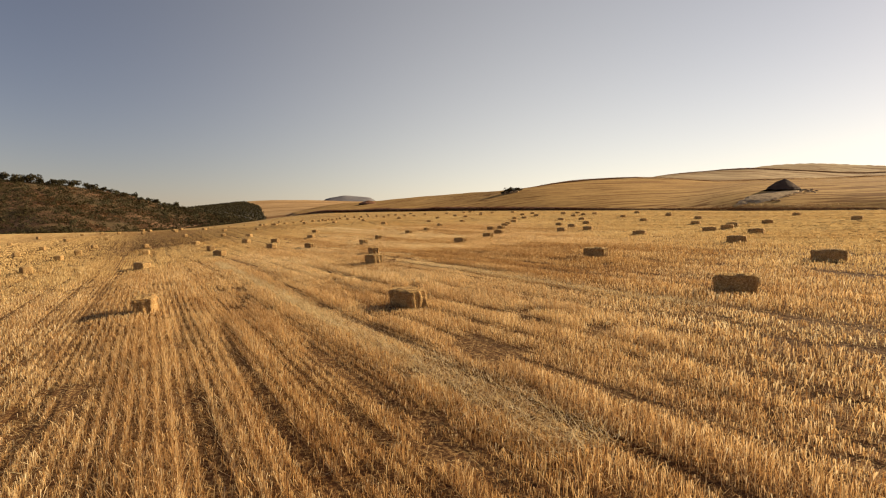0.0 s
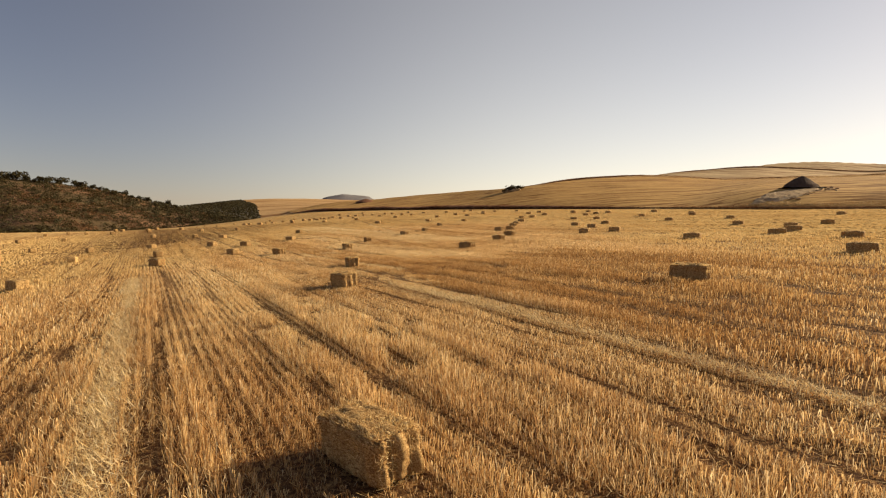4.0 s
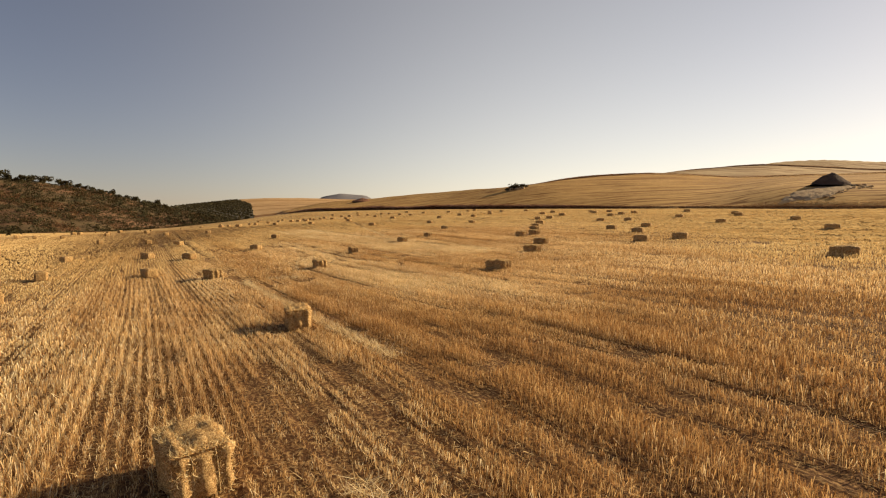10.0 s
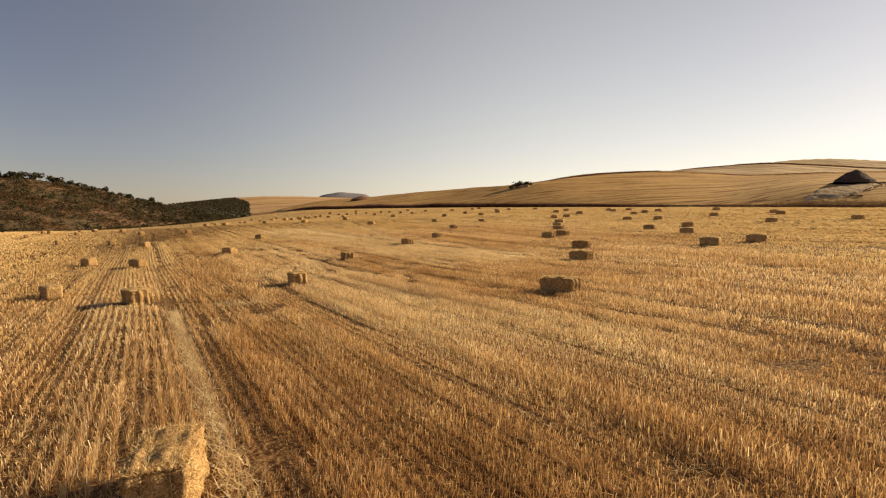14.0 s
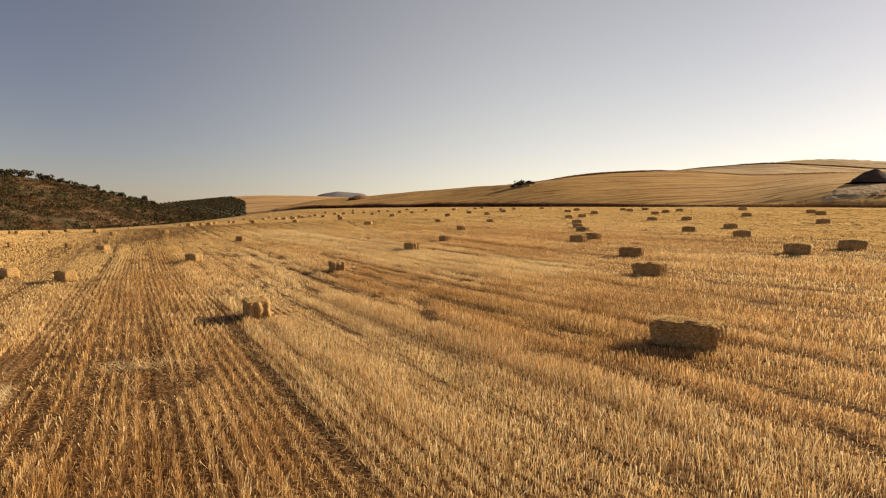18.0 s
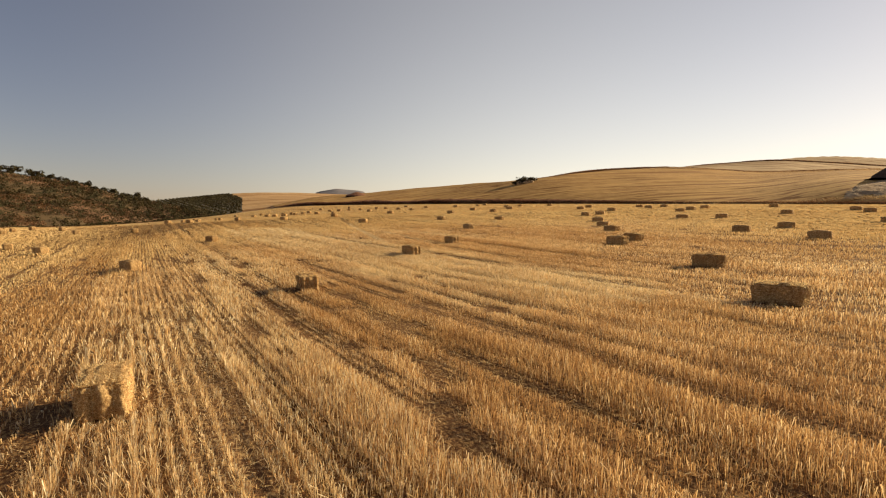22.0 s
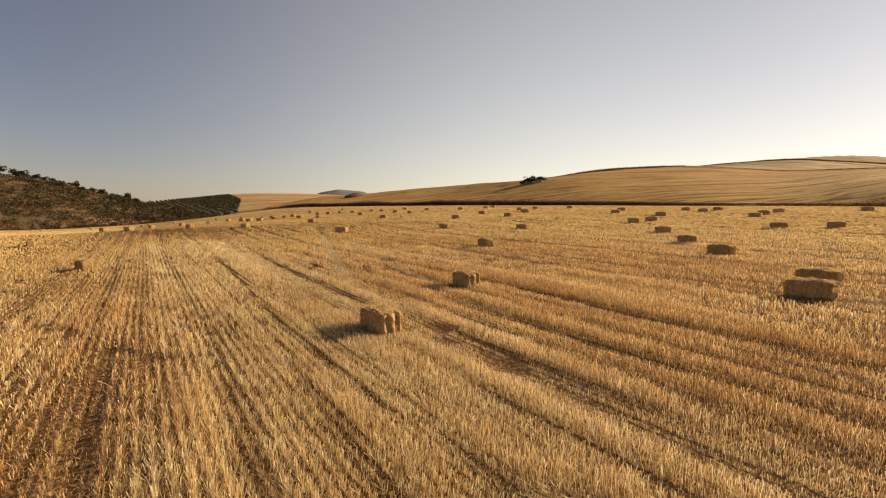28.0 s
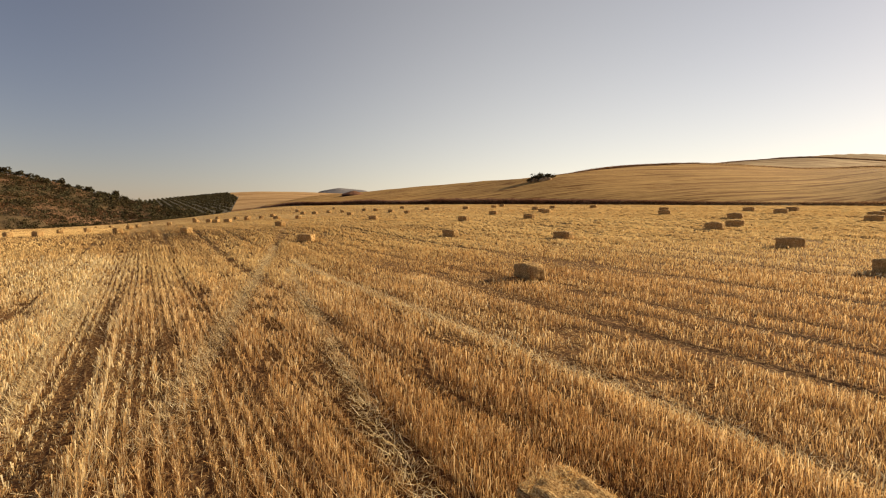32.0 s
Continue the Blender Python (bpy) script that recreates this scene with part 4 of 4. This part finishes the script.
# ---- trees and bushes ----
def crown_points(rng, count, wide, tall, low):
    """Small leaf clumps filling several overlapping lobes with gaps between them."""
    lobes = [(rng.normal(0, 0.28, 3) * (wide, wide, tall * 0.5) + (0, 0, low + tall * 0.55), rng.uniform(0.25, 0.42)) for _ in range(7)]
    out = []
    while len(out) < count:
        c, s = lobes[rng.randint(7)]
        d = rng.normal(0, 1, 3)
        d *= rng.uniform(0.6, 1.0) / np.linalg.norm(d)
        p = c + d * (wide * s, wide * s, tall * s * 1.1)
        if p[2] > low * 0.6:
            out.append(p)
    return np.array(out)


def leaf_tris(p, size, rng):
    n = len(p)
    a = rng.normal(0, 1, (n, 3))
    a /= np.linalg.norm(a, axis=1)[:, None]
    b = np.cross(a, rng.normal(0, 1, (n, 3)))
    b /= np.linalg.norm(b, axis=1)[:, None]
    k = size * rng.uniform(0.6, 1.4, (n, 1))
    return np.stack([p - a * k, p + a * k * 0.6 + b * k, p + a * k * 0.5 - b * k * 0.8], 1).reshape(-1, 3)


def crown_mesh(seed, count, wide, tall, low, size):
    rng = np.random.RandomState(seed)
    v = leaf_tris(crown_points(rng, count, wide, tall, low), size, rng)
    me = bpy.data.meshes.new("crown")
    me.from_pydata(v.tolist(), [], np.arange(len(v)).reshape(-1, 3).tolist())
    me.materials.append(MAT_LEAF)
    return me


def trunk_mesh(seed, tall, thick):
    """A tapered, bent trunk that forks into three limbs."""
    rng = random.Random(seed)
    bm = bmesh.new()

    def limb(base, tip, r0, r1):
        rings = []
        for k in range(5):
            t = k / 4
            c = base.lerp(tip, t) + Vector((rng.uniform(-1, 1), rng.uniform(-1, 1), 0)) * r0 * 0.4
            r = r0 + (r1 - r0) * t
            rings.append([bm.verts.new(c + Vector((math.cos(a) * r, math.sin(a) * r, 0))) for a in (math.tau * q / 7 for q in range(7))])
        for lo, hi in zip(rings, rings[1:]):
            for q in range(7):
                bm.faces.new((lo[q], lo[(q + 1) % 7], hi[(q + 1) % 7], hi[q]))

    fork = Vector((0.1, 0, tall * 0.4))
    limb(Vector((0, 0, -0.3)), fork, thick, thick * 0.7)
    for k in range(3):
        a = math.tau * k / 3 + rng.uniform(-0.4, 0.4)
        limb(fork, Vector((math.cos(a) * tall * 0.28, math.sin(a) * tall * 0.28, tall * rng.uniform(0.7, 0.85))), thick * 0.6, thick * 0.15)
    return mesh_of(bm, "trunk", MAT_BARK)


CROWNS = [crown_mesh(40 + k, 460, 4.2, 3.2, 0.1, 0.34) for k in range(4)]
TRUNKS = [trunk_mesh(50 + k, 2.6, 0.24) for k in range(2)]


def olive_tree(x, y, size, kind, label, group):
    root = new("olive_tree")
    part("trunk", TRUNKS[kind % 2], root)
    part("crown", CROWNS[kind % 4], root)
    root.matrix_world = pose(x, y, ground(x, y) - 0.3, 0, 0, kind * 77) @ Matrix.Diagonal((size, size, size, 1))
    return tagged(root, label, "olive tree", group)


def crest_trees():
    rng = random.Random(8)
    u = -1.02
    k = 0
    while u < -0.55:
        r = 330 + rng.uniform(-6, 4)
        slant = math.sqrt(1 + u * u)
        olive_tree(CX + u / slant * r, CY + r / slant, rng.uniform(0.8, 1.45) * (1.0 if u < -0.75 else 0.75), k, "dark grey-green tree on the crest of the scrubby hill", "trees on the hill crest")
        u += rng.uniform(0.016, 0.030) * (1.0 if u < -0.75 else 0.7)
        k += 1


crest_trees()


def scatter_bushes():
    """The scrub that covers the hillside, too many to count."""
    rng = np.random.RandomState(61)
    verts = []
    for _ in range(5600):
        u = rng.uniform(-1.1, -0.42)
        r = rng.uniform(0, 1) ** 0.8
        slant = math.sqrt(1 + u * u)
        foot = table(u, EDGE_RANGE) * slant + 6
        r = foot + r * (328 - foot)
        x, y = CX + u / slant * r, CY + r / slant
        if noise.noise(Vector((x * 0.03, y * 0.03, 4.0))) < -0.30 and rng.rand() < 0.6:
            continue
        wide = 0.7 + 2.6 * rng.rand() ** 2.6
        tall = wide * rng.uniform(0.5, 0.8)
        p = crown_points(rng, 32, wide, tall, 0.1)
        verts.append(leaf_tris(p, 0.095 * wide, rng) + (x, y, ground(x, y)))
    v = np.concatenate(verts)
    ob = mesh_object("hillside_scrub", v, np.arange(len(v)).reshape(-1, 3), [MAT_LEAF], smooth=False)
    tagged(ob, "dark scrub and low bushes covering the reddish hillside", "scrub", kind="stuff")


scatter_bushes()


def scatter_tufts():
    """Dry reddish grass in patches along the contour of the scrubby hill."""
    rng = np.random.RandomState(63)
    n = 60000
    u = rng.uniform(-1.05, -0.42, n)
    slant = np.sqrt(1 + u * u)
    foot = table(u, EDGE_RANGE) * slant + 8
    r = foot + rng.uniform(0, 1, n) * (329 - foot)
    x, y = CX + u / slant * r, CY + r / slant
    keep = (wave2(r, u * 300, 77, 7.0, 30.0) > 0.52) & (u > -0.93)
    x, y = x[keep], y[keep]
    n = len(x)
    v = blades(x, y, land(x, y)[0] - 0.15, rng.uniform(0.35, 0.8, n), rng.uniform(0.25, 0.6, n), 0.6, rng)
    ob = mesh_object("hillside_grass", v, np.arange(len(v)).reshape(-1, 3), [MAT_HILL_GRASS], smooth=False)
    tagged(ob, "reddish dry grass in streaks between the bushes", "dry grass", kind="stuff")


scatter_tufts()


def olive_grove():
    """Planted rows of olives on the far slope."""
    rng = np.random.RandomState(71)
    verts = []
    turn = radians(29.5)
    for a in np.arange(-170, 170, 5.6):
        for b in np.arange(200, 1000, 4.6):
            x, y = CX + a * math.cos(turn) - b * math.sin(turn) + rng.normal(0, 0.3), CY + a * math.sin(turn) + b * math.cos(turn) + rng.normal(0, 0.5)
            u, r = (x - CX) / max(y - CY, 1.0), math.hypot(x - CX, y - CY)
            if not -0.62 < u < grove_side(r) + 0.003 or not 286 < r < 952:
                continue
            p = crown_points(rng, 14, 1.7, 1.7, 0.2)
            verts.append(leaf_tris(p, 0.5, rng) + (x, y, ground(x, y)))
    v = np.concatenate(verts)
    ob = mesh_object("olive_grove", v, np.arange(len(v)).reshape(-1, 3), [MAT_LEAF], smooth=False)
    tagged(ob, "dark olive grove planted in even rows on a slope", "olive grove", kind="stuff")


olive_grove()


# ---- spoil heap, stones and outcrop ----
def heap_mesh(seed, wide, tall, mat, name):
    bm = bmesh.new()
    bmesh.ops.create_grid(bm, x_segments=40, y_segments=40, size=1.0)
    for v in bm.verts:
        x, y = v.co.x, v.co.y
        r = math.hypot(x, y * 1.1)
        n = noise.noise(Vector((x * 2 + seed, y * 2, 0))) * 0.16 + noise.noise(Vector((x * 7 + seed, y * 7, 3))) * 0.06
        h = max(0.0, 1 - (r * (1 + 0.25 * n)) ** 1.08) + 0.16 * max(0.0, 1 - math.hypot((x + 0.75) / 0.7, y / 0.8))
        v.co = Vector((x * wide, y * wide, h * tall * (1 + 1.2 * n) - 0.3 * (r > 0.9)))
    return mesh_of(bm, name, mat)


def rock_mesh(seed, size):
    bm = bmesh.new()
    bmesh.ops.create_icosphere(bm, subdivisions=2, radius=size)
    for v in bm.verts:
        n = noise.noise(v.co * (1.6 / size) + Vector((seed, 0, 0)))
        v.co *= 1 + 0.45 * n
        v.co.z *= 0.65
    return mesh_of(bm, "rock", MAT_ROCK)


HEAP_X, HEAP_Y = 98.0, 146.0
heap = new("earth_mound", heap_mesh(3, 4.5, 3.0, MAT_SPOIL, "earth_mound"))
heap.location = (HEAP_X, HEAP_Y, ground(HEAP_X, HEAP_Y) + 0.3)
tagged(heap, "dark pointed heap of earth on the hillside", "earth heap")


def stone_spread():
    """The low apron of pale rubble beside the heap."""
    bm = bmesh.new()
    bmesh.ops.create_grid(bm, x_segments=90, y_segments=40, size=1.0)
    for v in bm.verts:
        x, y = v.co.x * 15.0, v.co.y * 5.0
        edge = 1 - min(1, math.hypot(v.co.x, v.co.y * (1 + 0.3 * v.co.x)) * (1 + 0.3 * noise.noise(Vector((x * 0.3, y * 0.3, 0)))))
        gx, gy = HEAP_X - 7.0 + x * 0.85 - y * 0.5, HEAP_Y - 7.0 + x * 0.45 + y * 0.85
        lumps = 0.12 * noise.noise(Vector((x * 1.1, y * 1.1, 2))) + 0.10 * noise.noise(Vector((x * 2.6, y * 2.6, 5)))
        v.co = Vector((gx, gy, ground(gx, gy) - 0.25 + min(edge * 1.8, 0.50) + lumps * (edge > 0)))
    ob = new("rubble", mesh_of(bm, "rubble", MAT_ROCK))
    return tagged(ob, "low pale heap of rubble beside the dark mound", "rubble", kind="stuff")


stone_spread()
MAT_RED_SOIL = earth_material("red_soil", [(0.35, (0.16, 0.072, 0.042)), (0.65, (0.30, 0.15, 0.085))], 0.4, 0.3)
red_heap = new("earth_mound", heap_mesh(9, 7.0, 2.3, MAT_RED_SOIL, "earth_mound"))
red_heap.location = (-46.0, 322.0, ground(-46.0, 322.0) - 0.2)
tagged(red_heap, "low reddish heap of soil on the hill's crest", "earth heap")

ROCKS = [rock_mesh(k, 0.6) for k in range(4)]


def lay_rocks():
    rng = random.Random(12)
    for k in range(150):
        t = rng.random()
        x, y = HEAP_X - 15 * t + rng.gauss(3, 2.0), HEAP_Y - 4 - 9 * t + rng.gauss(0, 1.5)
        ob = new("rock", ROCKS[k % 4])
        s = rng.uniform(0.22, 0.62)
        ob.matrix_world = pose(x, y, ground(x, y) + 0.1 * s, 0, 0, rng.uniform(0, 360)) @ Matrix.Diagonal((s * 1.4, s, s, 1))
        tagged(ob, "pale field stone cleared to the heap's foot", "rock", "stones beside the heap")
    for k in range(14):
        x, y = 31.3 + rng.gauss(0, 2.6), 226.5 + rng.gauss(0, 1.0)
        ob = new("rock", ROCKS[k % 4])
        s = rng.uniform(0.9, 2.4)
        ob.matrix_world = pose(x, y, ground(x, y) + 0.1 * s, 0, 0, rng.uniform(0, 360)) @ Matrix.Diagonal((s, s, s, 1))
        tagged(ob, "grey rock of the outcrop on the crest", "rock", "rocks of the crest outcrop")


lay_rocks()

BUSH = [crown_mesh(80 + k, 260, 3.0, 2.0, 0.1, 0.24) for k in range(3)]


def bush(x, y, size, kind, label, group):
    ob = new("bush", BUSH[kind % 3])
    ob.matrix_world = pose(x, y, ground(x, y) - 0.1, 0, 0, kind * 50) @ Matrix.Diagonal((size, size, size, 1))
    return tagged(ob, label, "bush", group)


bush(-118.0, 160.0, 1.15, 1, "dark round bush at the edge of the cut field", "bushes at the field edge")
for k, (dx, dy, s) in enumerate([(-3.6, -1.2, 0.7), (-2.2, -0.6, 0.9), (-0.8, 0, 1.1), (0.6, 0.2, 1.0), (2.0, 0.3, 0.9), (3.2, 0.4, 0.7), (0.1, -1.6, 0.7)]):
    bush(31.3 + dx, 227.0 + dy, s, k, "dark green bush growing on the rocky outcrop", "bushes on the outcrop")
